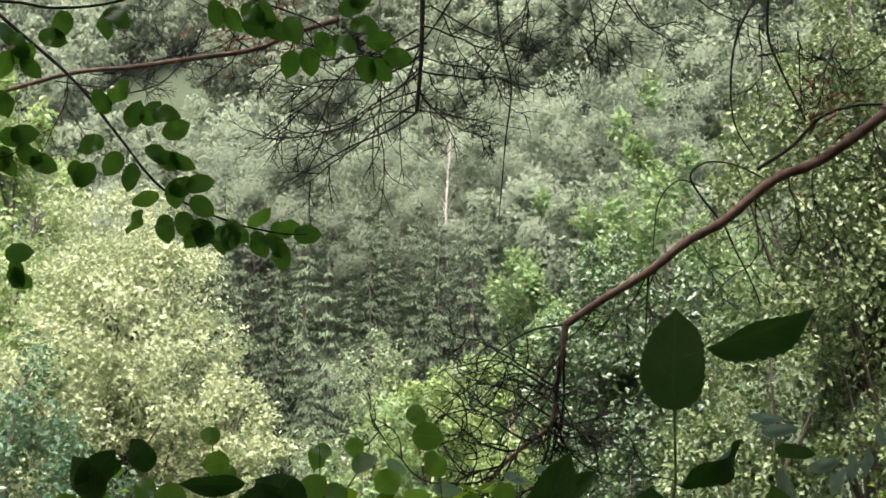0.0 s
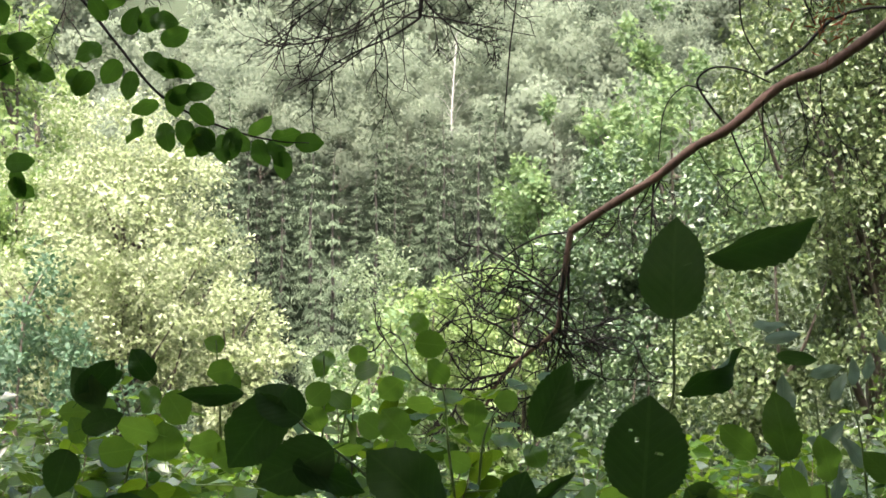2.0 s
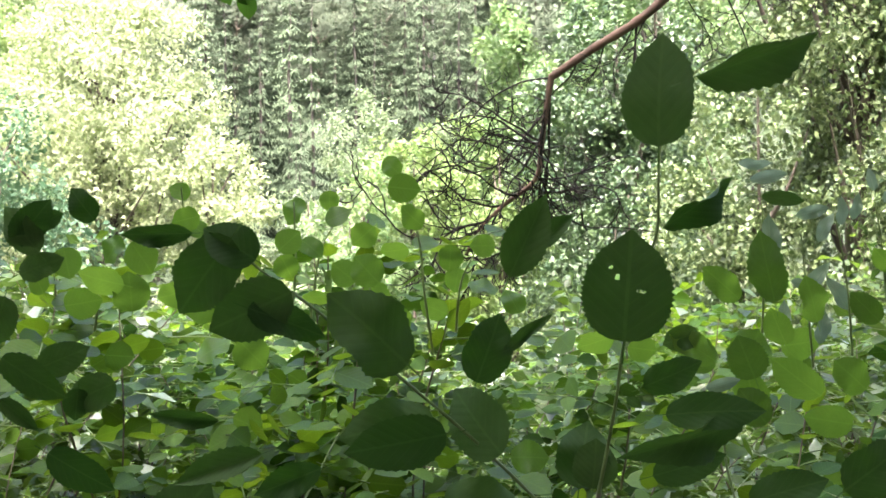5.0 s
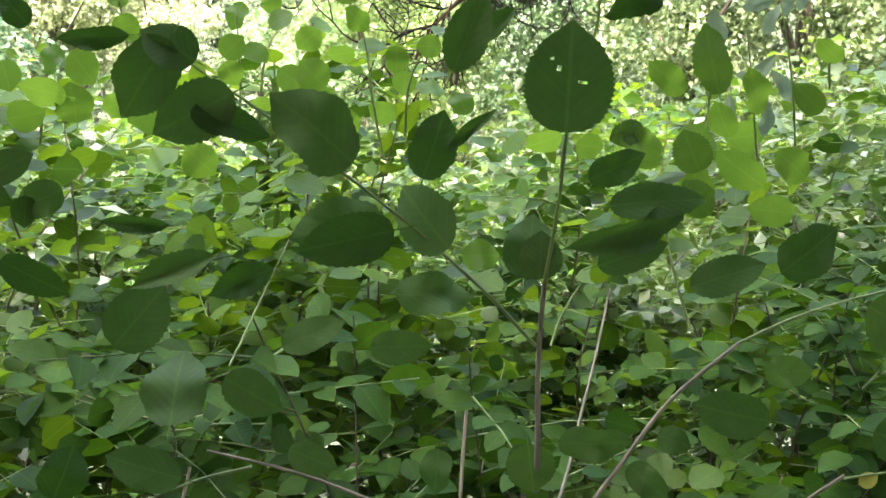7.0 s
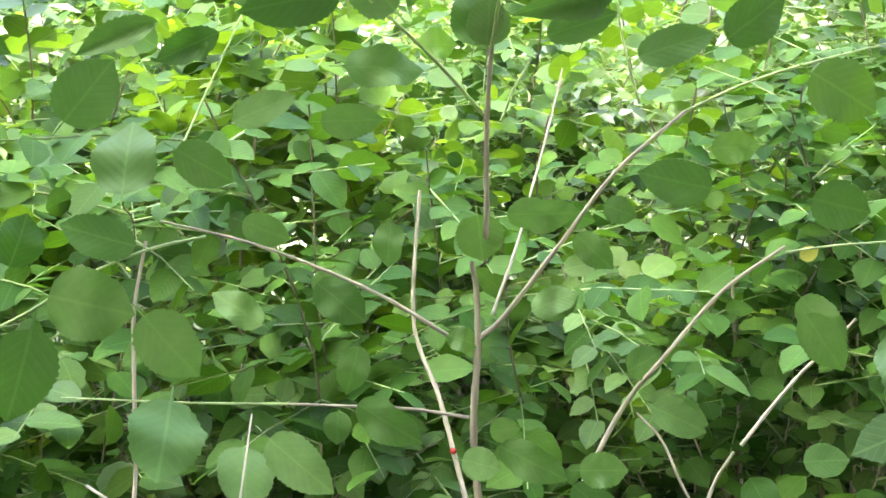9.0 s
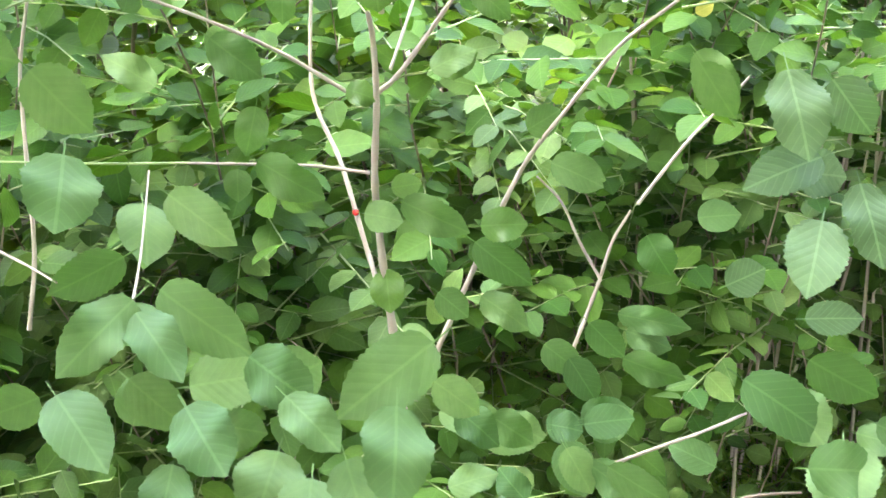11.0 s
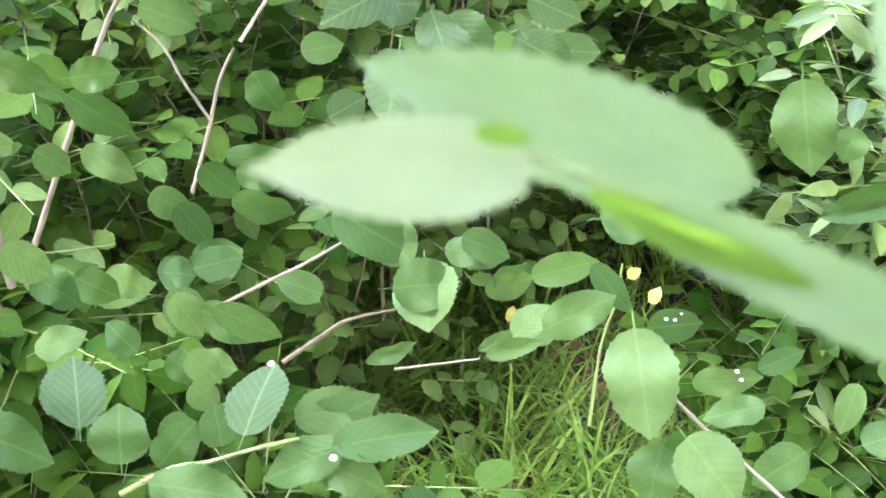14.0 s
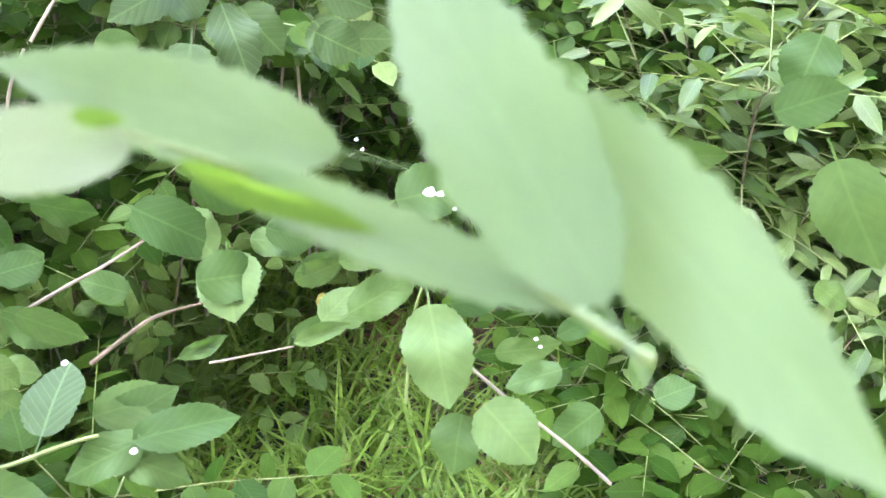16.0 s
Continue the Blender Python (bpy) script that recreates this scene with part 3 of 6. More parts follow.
young("willow_tree", "young willow with pale yellow-green leaves, brightly lit", -3.75, 11.3, 4.1, (1.42, 1.3, 1.75), M_WILLOW, 62000, 320, 0.048, 1, clump=0.2, hollow=0.3, slim=0.55, rough_leaf=0.7, taper=0.38, limbs=60, trunk=0.012)
young("willow_tree", "low willow bush with pale yellow-green leaves", -2.55, 10.9, 2.5, (0.6, 0.7, 1.2), M_WILLOW, 14000, 100, 0.05, 2, clump=0.2, hollow=0.1, slim=0.55, rough_leaf=0.7, taper=0.3)
young("willow_tree", "tall willow with yellowish leaves", -6.55, 16.0, 5.6, (1.5, 1.4, 2.4), M_WILLOW, 18000, 110, 0.07, 18, clump=0.2, hollow=0.3, slim=0.55, rough_leaf=0.7)
young("maple_tree", "young maple with light green broad leaves", -5.2, 12.2, 4.0, (0.95, 1.0, 1.9), M_FRESH, 12000, 90, 0.075, 3, clump=0.2, hollow=0.3, slim=0.6, rough_leaf=0.7)
young("aspen_tree", "tall young aspen with fresh green leaves", -6.2, 14.4, 6.6, (1.0, 1.2, 2.4), M_FRESH, 9000, 70, 0.085, 4, clump=0.22)
young("aspen_bush", "blue-green leafy bush below the willow", -4.0, 9.6, 2.5, (0.95, 0.9, 1.5), M_ASPEN, 12000, 70, 0.055, 5, clump=0.22, rough_leaf=0.7)
young("maple_tree", "young maple with light green broad leaves", 0.4, 13.0, 3.95, (0.75, 0.9, 2.1), M_MAPLE, 14000, 90, 0.068, 6, clump=0.2, taper=0.25, rough_leaf=0.7)
young("maple_tree", "young maple with pale green broad leaves", 1.75, 12.6, 5.2, (1.05, 1.0, 2.4), M_MAPLE, 14000, 100, 0.08, 19, clump=0.2, rough_leaf=0.7)
young("maple_tree", "young maple with light green broad leaves", 0.1, 12.3, 2.6, (0.75, 0.9, 1.6), M_FRESH, 12000, 80, 0.062, 7, clump=0.22)
young("maple_tree", "low maple with light green broad leaves", -0.75, 11.8, 2.55, (0.8, 0.9, 1.7), M_FRESH, 13000, 80, 0.06, 8, clump=0.22, rough_leaf=0.7)
young("willow_tree", "low grey-green willow bush", -1.2, 13.2, 2.95, (0.95, 0.9, 1.5), M_GREYLEAF, 16000, 90, 0.055, 14, clump=0.22, hollow=0.1, slim=0.55, rough_leaf=0.6)
young("willow_tree", "low grey-green willow bush", -1.9, 12.4, 2.1, (0.8, 0.8, 1.4), M_GREYLEAF, 10000, 80, 0.055, 15, clump=0.22, hollow=0.1, slim=0.55)
young("maple_tree", "low maple with light green broad leaves", -1.25, 10.6, 1.9, (0.8, 0.8, 1.4), M_MAPLE, 9000, 80, 0.065, 16, clump=0.22, hollow=0.1)
young("alder_tree", "young alder with dark green leaves", 1.15, 10.8, 3.75, (0.95, 1.0, 1.9), M_ALDER, 26000, 140, 0.056, 9, clump=0.2, hollow=0.2, rough_leaf=0.8)
young("alder_tree", "young alder with dark green leaves", 1.1, 9.6, 2.1, (1.05, 0.9, 1.6), M_ALDER, 20000, 120, 0.052, 10, clump=0.2, hollow=0.15, rough_leaf=0.8)
young("birch_tree", "birch with drooping twigs and small yellowish green leaves", 2.5, 8.2, 5.9, (1.3, 1.2, 2.9), M_BIRCH, 56000, 240, 0.043, 11, rough_leaf=0.9, clump=0.16, hollow=0.15, droop=0.9, limbs=40)
young("birch_tree", "birch with drooping twigs and small yellowish green leaves", 1.75, 7.9, 2.7, (0.9, 0.9, 1.8), M_BIRCH, 20000, 130, 0.045, 12, rough_leaf=0.9, clump=0.17, hollow=0.15, droop=0.8)
young("birch_tree", "birch with drooping twigs and small yellowish green leaves", 2.6, 7.0, 2.9, (0.9, 0.9, 2.0), M_BIRCH, 18000, 120, 0.045, 13, rough_leaf=0.9, clump=0.17, hollow=0.15, droop=0.8)


# ---- the shrub in front of the clearing, its stems and single leaves ----
shrub = thing("shrub", "leafy green shrub with thin grey-brown stems", "shrub", at=(0, 0, 0))
tube("stem", [(0.051, 0.800, 0.882), (0.047, 0.803, 0.955), (0.042, 0.814, 1.020), (0.040, 0.823, 1.082), (0.045, 0.830, 1.142), (0.045, 0.831, 1.188), (0.042, 0.820, 1.212)], 0.0050, 0.0023, M_STEM, shrub, 8)
tube("stem", [(0.053, 0.851, 1.202), (0.054, 0.837, 1.236), (0.054, 0.824, 1.281), (0.054, 0.801, 1.322), (0.055, 0.759, 1.372)], 0.0028, 0.0019, M_STEM, shrub)
tube("shoot", [(0.055, 0.759, 1.372), (0.060, 0.726, 1.418), (0.062, 0.693, 1.457), (0.062, 0.666, 1.478)], 0.0015, 0.0009, M_GREEN_STEM, shrub)
tube("shoot", [(0.056, 0.658, 1.447), (0.059, 0.654, 1.469), (0.070, 0.649, 1.509), (0.075, 0.646, 1.527), (0.075, 0.641, 1.553), (0.077, 0.637, 1.570), (0.091, 0.633, 1.600), (0.108, 0.631, 1.609)], 0.0012, 0.0006, M_GREEN_STEM, shrub)
tube("shoot", [(0.051, 0.801, 1.322), (0.020, 0.774, 1.363), (-0.017, 0.744, 1.405), (-0.062, 0.711, 1.450), (-0.103, 0.690, 1.487), (-0.129, 0.674, 1.509), (-0.144, 0.663, 1.527)], 0.0016, 0.0007, M_GREEN_STEM, shrub)
tube("branch", [(0.048, 0.847, 1.144), (0.065, 0.844, 1.160), (0.107, 0.846, 1.214), (0.146, 0.841, 1.268), (0.189, 0.822, 1.313)], 0.0027, 0.0015, M_STEM, shrub)
tube("shoot", [(0.189, 0.822, 1.313), (0.223, 0.813, 1.331), (0.260, 0.803, 1.345), (0.317, 0.792, 1.360)], 0.0013, 0.0009, M_GREEN_STEM, shrub)
tube("branch", [(0.024, 0.848, 1.146), (-0.020, 0.844, 1.179), (-0.067, 0.838, 1.207), (-0.116, 0.826, 1.233), (-0.169, 0.813, 1.254)], 0.0021, 0.0011, M_STEM, shrub)
tube("shoot", [(-0.139, 0.809, 1.243), (-0.172, 0.783, 1.244), (-0.210, 0.756, 1.236), (-0.235, 0.727, 1.226), (-0.267, 0.699, 1.218)], 0.0013, 0.0010, M_GREEN_STEM, shrub)
tube("branch", [(0.037, 0.826, 1.089), (-0.005, 0.824, 1.099), (-0.050, 0.821, 1.105), (-0.093, 0.817, 1.111)], 0.0017, 0.0012, M_STEM, shrub)
tube("shoot", [(-0.093, 0.817, 1.111), (-0.147, 0.807, 1.119), (-0.198, 0.798, 1.128), (-0.246, 0.789, 1.137)], 0.0012, 0.0008, M_GREEN_STEM, shrub)
tube("stem", [(0.043, 0.841, 0.964), (0.032, 0.880, 1.001), (0.017, 0.928, 1.056), (0.003, 0.962, 1.084), (-0.002, 0.976, 1.110), (0.001, 0.997, 1.153), (0.008, 1.024, 1.208)], 0.0029, 0.0019, M_STEM, shrub)
tube("branch", [(0.058, 0.858, 1.157), (0.081, 0.908, 1.193), (0.095, 0.952, 1.216), (0.116, 1.004, 1.258), (0.136, 1.059, 1.302)], 0.0017, 0.0012, M_STEM, shrub)
tube("stem", [(0.069, 0.931, 0.811), (0.095, 0.933, 0.869), (0.125, 0.938, 0.934), (0.157, 0.945, 1.001), (0.178, 0.940, 1.044), (0.203, 0.933, 1.081), (0.249, 0.932, 1.138), (0.296, 0.923, 1.178)], 0.0037, 0.0018, M_STEM, shrub)
tube("branch", [(0.228, 0.976, 0.822), (0.252, 0.986, 0.883), (0.266, 0.989, 0.929), (0.281, 0.985, 0.962)], 0.0027, 0.0018, M_STEM, shrub)
tube("branch", [(0.252, 0.978, 0.897), (0.234, 0.990, 0.932), (0.219, 1.002, 0.968), (0.197, 1.009, 0.993)], 0.0021, 0.0013, M_STEM, shrub)
tube("branch", [(0.288, 0.987, 0.967), (0.314, 0.998, 0.994), (0.345, 1.010, 1.024), (0.376, 1.019, 1.049), (0.399, 1.027, 1.069)], 0.0024, 0.0016, M_STEM, shrub)
tube("stem", [(-0.228, 0.822, 0.982), (-0.216, 0.836, 1.041), (-0.213, 0.862, 1.121), (-0.209, 0.872, 1.170), (-0.197, 0.881, 1.218)], 0.0024, 0.0016, M_STEM, shrub)
tube("branch", [(-0.114, 0.643, 1.096), (-0.114, 0.702, 1.103), (-0.113, 0.771, 1.127)], 0.0012, 0.0008, M_STEM, shrub)
tube("branch", [(-0.213, 0.715, 1.109), (-0.183, 0.684, 1.109), (-0.157, 0.654, 1.109)], 0.0013, 0.0008, M_STEM, shrub)
tube("shoot", [(-0.181, 0.974, 1.268), (-0.163, 1.012, 1.305), (-0.136, 1.054, 1.359)], 0.0014, 0.0010, M_GREEN_STEM, shrub)
tube("shoot", [(0.072, 0.922, 1.289), (0.083, 0.929, 1.313), (0.097, 0.935, 1.333)], 0.0015, 0.0011, M_GREEN_STEM, shrub)
tube("shoot", [(0.177, 0.922, 1.298), (0.166, 0.938, 1.347), (0.163, 0.949, 1.384)], 0.0015, 0.0011, M_GREEN_STEM, shrub)
tube("shoot", [(0.315, 0.979, 1.153), (0.354, 0.979, 1.157), (0.411, 0.979, 1.159)], 0.0014, 0.0010, M_GREEN_STEM, shrub)
for spec in (
    ("ovate", (0.074, 0.632, 1.566), (0.073, 0.628, 1.620), 0.0366, 0),
    ("long", (0.092, 0.631, 1.599), (0.164, 0.662, 1.621), 0.0243, 25),
    ("bitten", (0.057, 0.637, 1.472), (0.061, 0.634, 1.526), 0.0443, 10),
    ("long", (0.076, 0.634, 1.527), (0.118, 0.655, 1.551), 0.0157, 20),
    ("long", (0.003, 0.693, 1.502), (0.023, 0.691, 1.546), 0.0239, 0),
    ("long", (0.018, 0.712, 1.517), (0.039, 0.712, 1.536), 0.0123, 0),
    ("ovate", (-0.138, 0.655, 1.524), (-0.174, 0.673, 1.482), 0.0314, 0),
    ("long", (-0.158, 0.655, 1.527), (-0.196, 0.653, 1.526), 0.0120, 0),
    ("ovate", (-0.126, 0.656, 1.513), (-0.152, 0.655, 1.531), 0.0243, 0),
    ("ovate", (-0.110, 0.666, 1.496), (-0.154, 0.664, 1.476), 0.0314, 0),
    ("ovate", (-0.132, 0.665, 1.488), (-0.092, 0.666, 1.474), 0.0180, 0),
):
    leaf(shrub, *spec)
for spec in (
    ("ovate", (-0.052, 0.687, 1.456), (-0.088, 0.670, 1.496), 0.0420, 12),
    ("ovate", (-0.033, 0.716, 1.414), (-0.085, 0.694, 1.407), 0.0299, 0),
    ("ovate", (-0.002, 0.737, 1.399), (-0.033, 0.757, 1.434), 0.0372, 0),
    ("ovate", (-0.016, 0.738, 1.440), (-0.001, 0.739, 1.479), 0.0278, 0),
    ("long", (-0.001, 0.739, 1.456), (0.029, 0.740, 1.480), 0.0078, 0),
    ("ovate", (0.053, 0.779, 1.370), (0.057, 0.780, 1.400), 0.0288, 0),
    ("ovate", (-0.256, 0.671, 1.523), (-0.237, 0.672, 1.545), 0.0183, 0),
    ("ovate", (-0.227, 0.712, 1.535), (-0.242, 0.712, 1.553), 0.0163, 0),
    ("long", (-0.245, 0.712, 1.539), (-0.272, 0.711, 1.527), 0.0126, 0),
    ("ovate", (-0.244, 0.670, 1.457), (-0.218, 0.671, 1.468), 0.0177, 0),
    ("ovate", (-0.255, 0.650, 1.465), (-0.224, 0.650, 1.443), 0.0189, 0),
):
    leaf(shrub, *spec)
for spec in (
    ("ovate", (-0.210, 0.691, 1.447), (-0.238, 0.690, 1.435), 0.0201, 0),
    ("ovate", (-0.261, 0.690, 1.506), (-0.238, 0.691, 1.515), 0.0152, 0),
    ("ovate", (-0.239, 0.669, 1.413), (-0.206, 0.670, 1.392), 0.0195, 0),
    ("long", (-0.256, 0.649, 1.444), (-0.236, 0.649, 1.428), 0.0097, 0),
    ("long", (0.150, 0.813, 1.404), (0.072, 0.780, 1.386), 0.0236, 0),
    ("ovate", (0.095, 0.861, 1.421), (0.136, 0.863, 1.437), 0.0229, 0),
    ("long", (-0.180, 0.801, 1.409), (-0.226, 0.800, 1.413), 0.0121, 0),
    ("long", (-0.147, 0.772, 1.393), (-0.202, 0.769, 1.376), 0.0192, 0),
    ("long", (-0.108, 0.753, 1.388), (-0.149, 0.751, 1.372), 0.0200, 0),
    ("ovate", (-0.243, 0.671, 1.518), (-0.263, 0.671, 1.542), 0.0177, 0),
    ("ovate", (-0.261, 0.670, 1.495), (-0.270, 0.669, 1.468), 0.0207, 0),
):
    leaf(shrub, *spec)
for spec in (
    ("ovate", (-0.230, 0.690, 1.444), (-0.232, 0.690, 1.426), 0.0152, 0),
    ("ovate", (-0.184, 0.780, 1.283), (-0.182, 0.815, 1.327), 0.0442, 0),
    ("ovate", (-0.216, 0.706, 1.243), (-0.167, 0.701, 1.230), 0.0450, 0),
    ("ovate", (-0.214, 0.663, 1.239), (-0.230, 0.647, 1.187), 0.0393, 0),
    ("ovate", (-0.179, 0.776, 1.200), (-0.146, 0.762, 1.159), 0.0416, 0),
    ("ovate", (-0.069, 0.844, 1.193), (-0.035, 0.834, 1.165), 0.0308, 0),
    ("ovate", (-0.040, 0.859, 1.346), (0.019, 0.887, 1.339), 0.0312, 0),
    ("ovate", (-0.061, 0.878, 1.304), (-0.016, 0.876, 1.303), 0.0259, 0),
    ("round", (0.048, 0.845, 1.239), (0.051, 0.835, 1.207), 0.0352, 0),
    ("ovate", (0.070, 0.854, 1.236), (0.124, 0.851, 1.233), 0.0267, 0),
    ("ovate", (0.120, 0.857, 1.217), (0.147, 0.849, 1.191), 0.0221, 0),
):
    leaf(shrub, *spec)
for spec in (
    ("ovate", (0.205, 0.806, 1.263), (0.156, 0.811, 1.273), 0.0320, 0),
    ("ovate", (0.298, 0.871, 1.141), (0.325, 0.857, 1.095), 0.0317, 0),
    ("round", (0.243, 0.959, 1.251), (0.283, 0.958, 1.252), 0.0262, 0),
    ("round", (0.024, 0.830, 1.154), (0.046, 0.827, 1.146), 0.0202, 0),
    ("ovate", (-0.119, 0.849, 1.240), (-0.086, 0.844, 1.226), 0.0232, 0),
    ("ovate", (-0.177, 0.770, 1.251), (-0.229, 0.776, 1.265), 0.0290, 0),
    ("ovate", (-0.042, 0.755, 1.417), (-0.094, 0.734, 1.411), 0.0320, 0),
    ("round", (0.099, 0.925, 1.129), (0.133, 0.928, 1.143), 0.0249, 0),
    ("ovate", (0.188, 0.899, 1.054), (0.234, 0.892, 1.033), 0.0299, 0),
    ("ovate", (-0.156, 0.827, 1.300), (-0.119, 0.819, 1.277), 0.0305, 0),
    ("ovate", (0.140, 0.853, 1.240), (0.164, 0.850, 1.231), 0.0202, 0),
):
    leaf(shrub, *spec)
for spec in (
    ("ovate", (-0.015, 0.902, 1.218), (-0.021, 0.893, 1.185), 0.0257, 0),
    ("ovate", (0.098, 0.841, 1.365), (0.148, 0.843, 1.378), 0.0229, 0),
    ("ovate", (0.159, 0.834, 1.349), (0.213, 0.838, 1.365), 0.0267, 0),
    ("ovate", (0.206, 0.786, 1.367), (0.247, 0.793, 1.393), 0.0321, 0),
    ("ovate", (0.045, 0.781, 1.370), (0.052, 0.793, 1.410), 0.0335, 0),
    ("ovate", (0.101, 0.802, 1.411), (0.165, 0.802, 1.416), 0.0250, 0),
    ("ovate", (0.273, 0.802, 1.254), (0.314, 0.797, 1.242), 0.0343, 0),
    ("round", (0.259, 0.778, 1.345), (0.300, 0.769, 1.319), 0.0393, 0),
    ("ovate", (-0.256, 0.760, 1.244), (-0.241, 0.769, 1.275), 0.0321, 0),
    ("ovate", (-0.246, 0.884, 1.310), (-0.208, 0.896, 1.351), 0.0445, 0),
    ("ovate", (-0.124, 0.880, 1.306), (-0.079, 0.885, 1.324), 0.0243, 0),
):
    leaf(shrub, *spec)
for spec in (
    ("ovate", (-0.117, 0.883, 1.147), (-0.154, 0.892, 1.173), 0.0257, 0),
    ("ovate", (-0.044, 0.876, 1.128), (-0.055, 0.865, 1.092), 0.0257, 0),
    ("ovate", (-0.119, 0.761, 1.107), (-0.112, 0.717, 1.088), 0.0396, 0),
    ("ovate", (-0.101, 0.762, 1.112), (-0.060, 0.725, 1.091), 0.0320, 0),
    ("ovate", (-0.158, 0.734, 1.157), (-0.156, 0.678, 1.136), 0.0500, 0),
    ("ovate", (-0.043, 0.812, 1.111), (0.001, 0.794, 1.084), 0.0300, 0),
    ("ovate", (-0.058, 0.811, 1.106), (-0.059, 0.800, 1.085), 0.0202, 0),
    ("ovate", (0.030, 0.795, 1.071), (0.058, 0.790, 1.066), 0.0254, 0),
    ("ovate", (0.060, 0.832, 1.061), (0.109, 0.815, 1.037), 0.0283, 0),
    ("round", (0.124, 0.862, 1.020), (0.162, 0.858, 1.021), 0.0290, 0),
    ("ovate", (0.122, 0.883, 0.995), (0.165, 0.861, 0.959), 0.0327, 0),
):
    leaf(shrub, *spec)
for spec in (
    ("ovate", (0.090, 0.885, 0.949), (0.114, 0.873, 0.929), 0.0262, 0),
    ("ovate", (0.126, 0.880, 0.945), (0.166, 0.863, 0.919), 0.0286, 0),
    ("round", (0.044, 0.811, 1.015), (0.044, 0.796, 0.985), 0.0274, 0),
    ("round", (0.053, 0.838, 1.070), (0.076, 0.837, 1.073), 0.0193, 0),
    ("ovate", (-0.117, 0.656, 1.122), (-0.164, 0.650, 1.100), 0.0287, 0),
    ("ovate", (-0.089, 0.519, 1.168), (-0.120, 0.482, 1.155), 0.0280, 0),
    ("ovate", (-0.090, 0.518, 1.165), (-0.066, 0.476, 1.153), 0.0245, 0),
    ("ovate", (-0.079, 0.538, 1.162), (-0.039, 0.502, 1.143), 0.0298, 0),
    ("ovate", (0.045, 0.443, 1.178), (0.004, 0.418, 1.163), 0.0298, 0),
    ("ovate", (0.027, 0.416, 1.166), (0.023, 0.375, 1.151), 0.0297, 0),
    ("ovate", (-0.035, 0.484, 1.153), (-0.010, 0.455, 1.146), 0.0283, 0),
):
    leaf(shrub, *spec)
for spec in (
    ("ovate", (-0.124, 0.486, 1.140), (-0.099, 0.445, 1.130), 0.0283, 0),
    ("ovate", (-0.137, 0.504, 1.128), (-0.164, 0.502, 1.119), 0.0240, 0),
    ("ovate", (-0.063, 0.460, 1.145), (-0.047, 0.422, 1.139), 0.0297, 0),
    ("ovate", (-0.019, 0.457, 1.148), (0.002, 0.429, 1.140), 0.0223, 0),
    ("ovate", (-0.092, 0.494, 1.140), (-0.068, 0.481, 1.118), 0.0236, 0),
    ("ovate", (0.052, 0.519, 1.107), (0.074, 0.509, 1.091), 0.0200, 0),
    ("ovate", (0.064, 0.528, 1.082), (0.086, 0.517, 1.065), 0.0207, 0),
    ("ovate", (0.085, 0.549, 1.061), (0.107, 0.539, 1.046), 0.0204, 0),
    ("ovate", (0.257, 0.622, 1.018), (0.303, 0.584, 0.995), 0.0357, 0),
    ("ovate", (0.299, 0.623, 1.028), (0.342, 0.606, 1.002), 0.0321, 0),
    ("ovate", (0.321, 0.950, 1.123), (0.353, 0.926, 1.082), 0.0333, 0),
):
    leaf(shrub, *spec)
for spec in (
    ("ribbed", (0.318, 0.751, 1.175), (0.318, 0.698, 1.136), 0.0411, 0),
    ("ribbed", (0.344, 0.740, 1.114), (0.284, 0.712, 1.112), 0.0344, 0),
    ("ribbed", (0.334, 0.704, 1.083), (0.306, 0.651, 1.063), 0.0419, 0),
    ("ribbed", (0.361, 0.712, 1.105), (0.361, 0.661, 1.072), 0.0362, 0),
    ("ribbed", (0.369, 0.790, 1.151), (0.394, 0.769, 1.114), 0.0364, 0),
    ("ovate", (0.342, 0.975, 0.954), (0.384, 0.972, 0.957), 0.0314, 0),
    ("ovate", (0.225, 0.902, 0.896), (0.253, 0.884, 0.866), 0.0300, 0),
    ("ovate", (0.239, 0.860, 0.928), (0.302, 0.847, 0.915), 0.0238, 0),
    ("ovate", (0.245, 0.853, 0.915), (0.284, 0.842, 0.902), 0.0267, 0),
    ("ovate", (0.167, 0.814, 0.934), (0.194, 0.801, 0.913), 0.0271, 0),
    ("ovate", (0.186, 0.807, 0.923), (0.207, 0.788, 0.890), 0.0271, 0),
):
    leaf(shrub, *spec)
for spec in (
    ("ovate", (0.229, 0.802, 0.922), (0.278, 0.787, 0.902), 0.0271, 0),
    ("ovate", (0.182, 0.744, 0.909), (0.221, 0.743, 0.915), 0.0283, 0),
    ("ovate", (0.156, 0.743, 0.902), (0.184, 0.743, 0.909), 0.0283, 0),
    ("ovate", (0.175, 0.937, 1.069), (0.205, 0.941, 1.083), 0.0286, 0),
    ("ovate", (0.194, 0.923, 1.045), (0.239, 0.911, 1.029), 0.0286, 0),
    ("ovate", (0.094, 0.921, 1.133), (0.131, 0.925, 1.148), 0.0253, 0),
    ("ribbed", (0.331, 0.860, 0.947), (0.367, 0.863, 0.959), 0.0333, 0),
    ("ribbed", (0.395, 0.840, 0.920), (0.447, 0.835, 0.920), 0.0305, 0),
    ("ovate", (0.294, 0.973, 0.941), (0.312, 0.954, 0.905), 0.0367, 0),
    ("ovate", (-0.071, 0.867, 1.193), (-0.039, 0.849, 1.163), 0.0287, 0),
    ("ovate", (0.036, 0.856, 1.215), (0.061, 0.858, 1.225), 0.0324, 0),
):
    leaf(shrub, *spec)
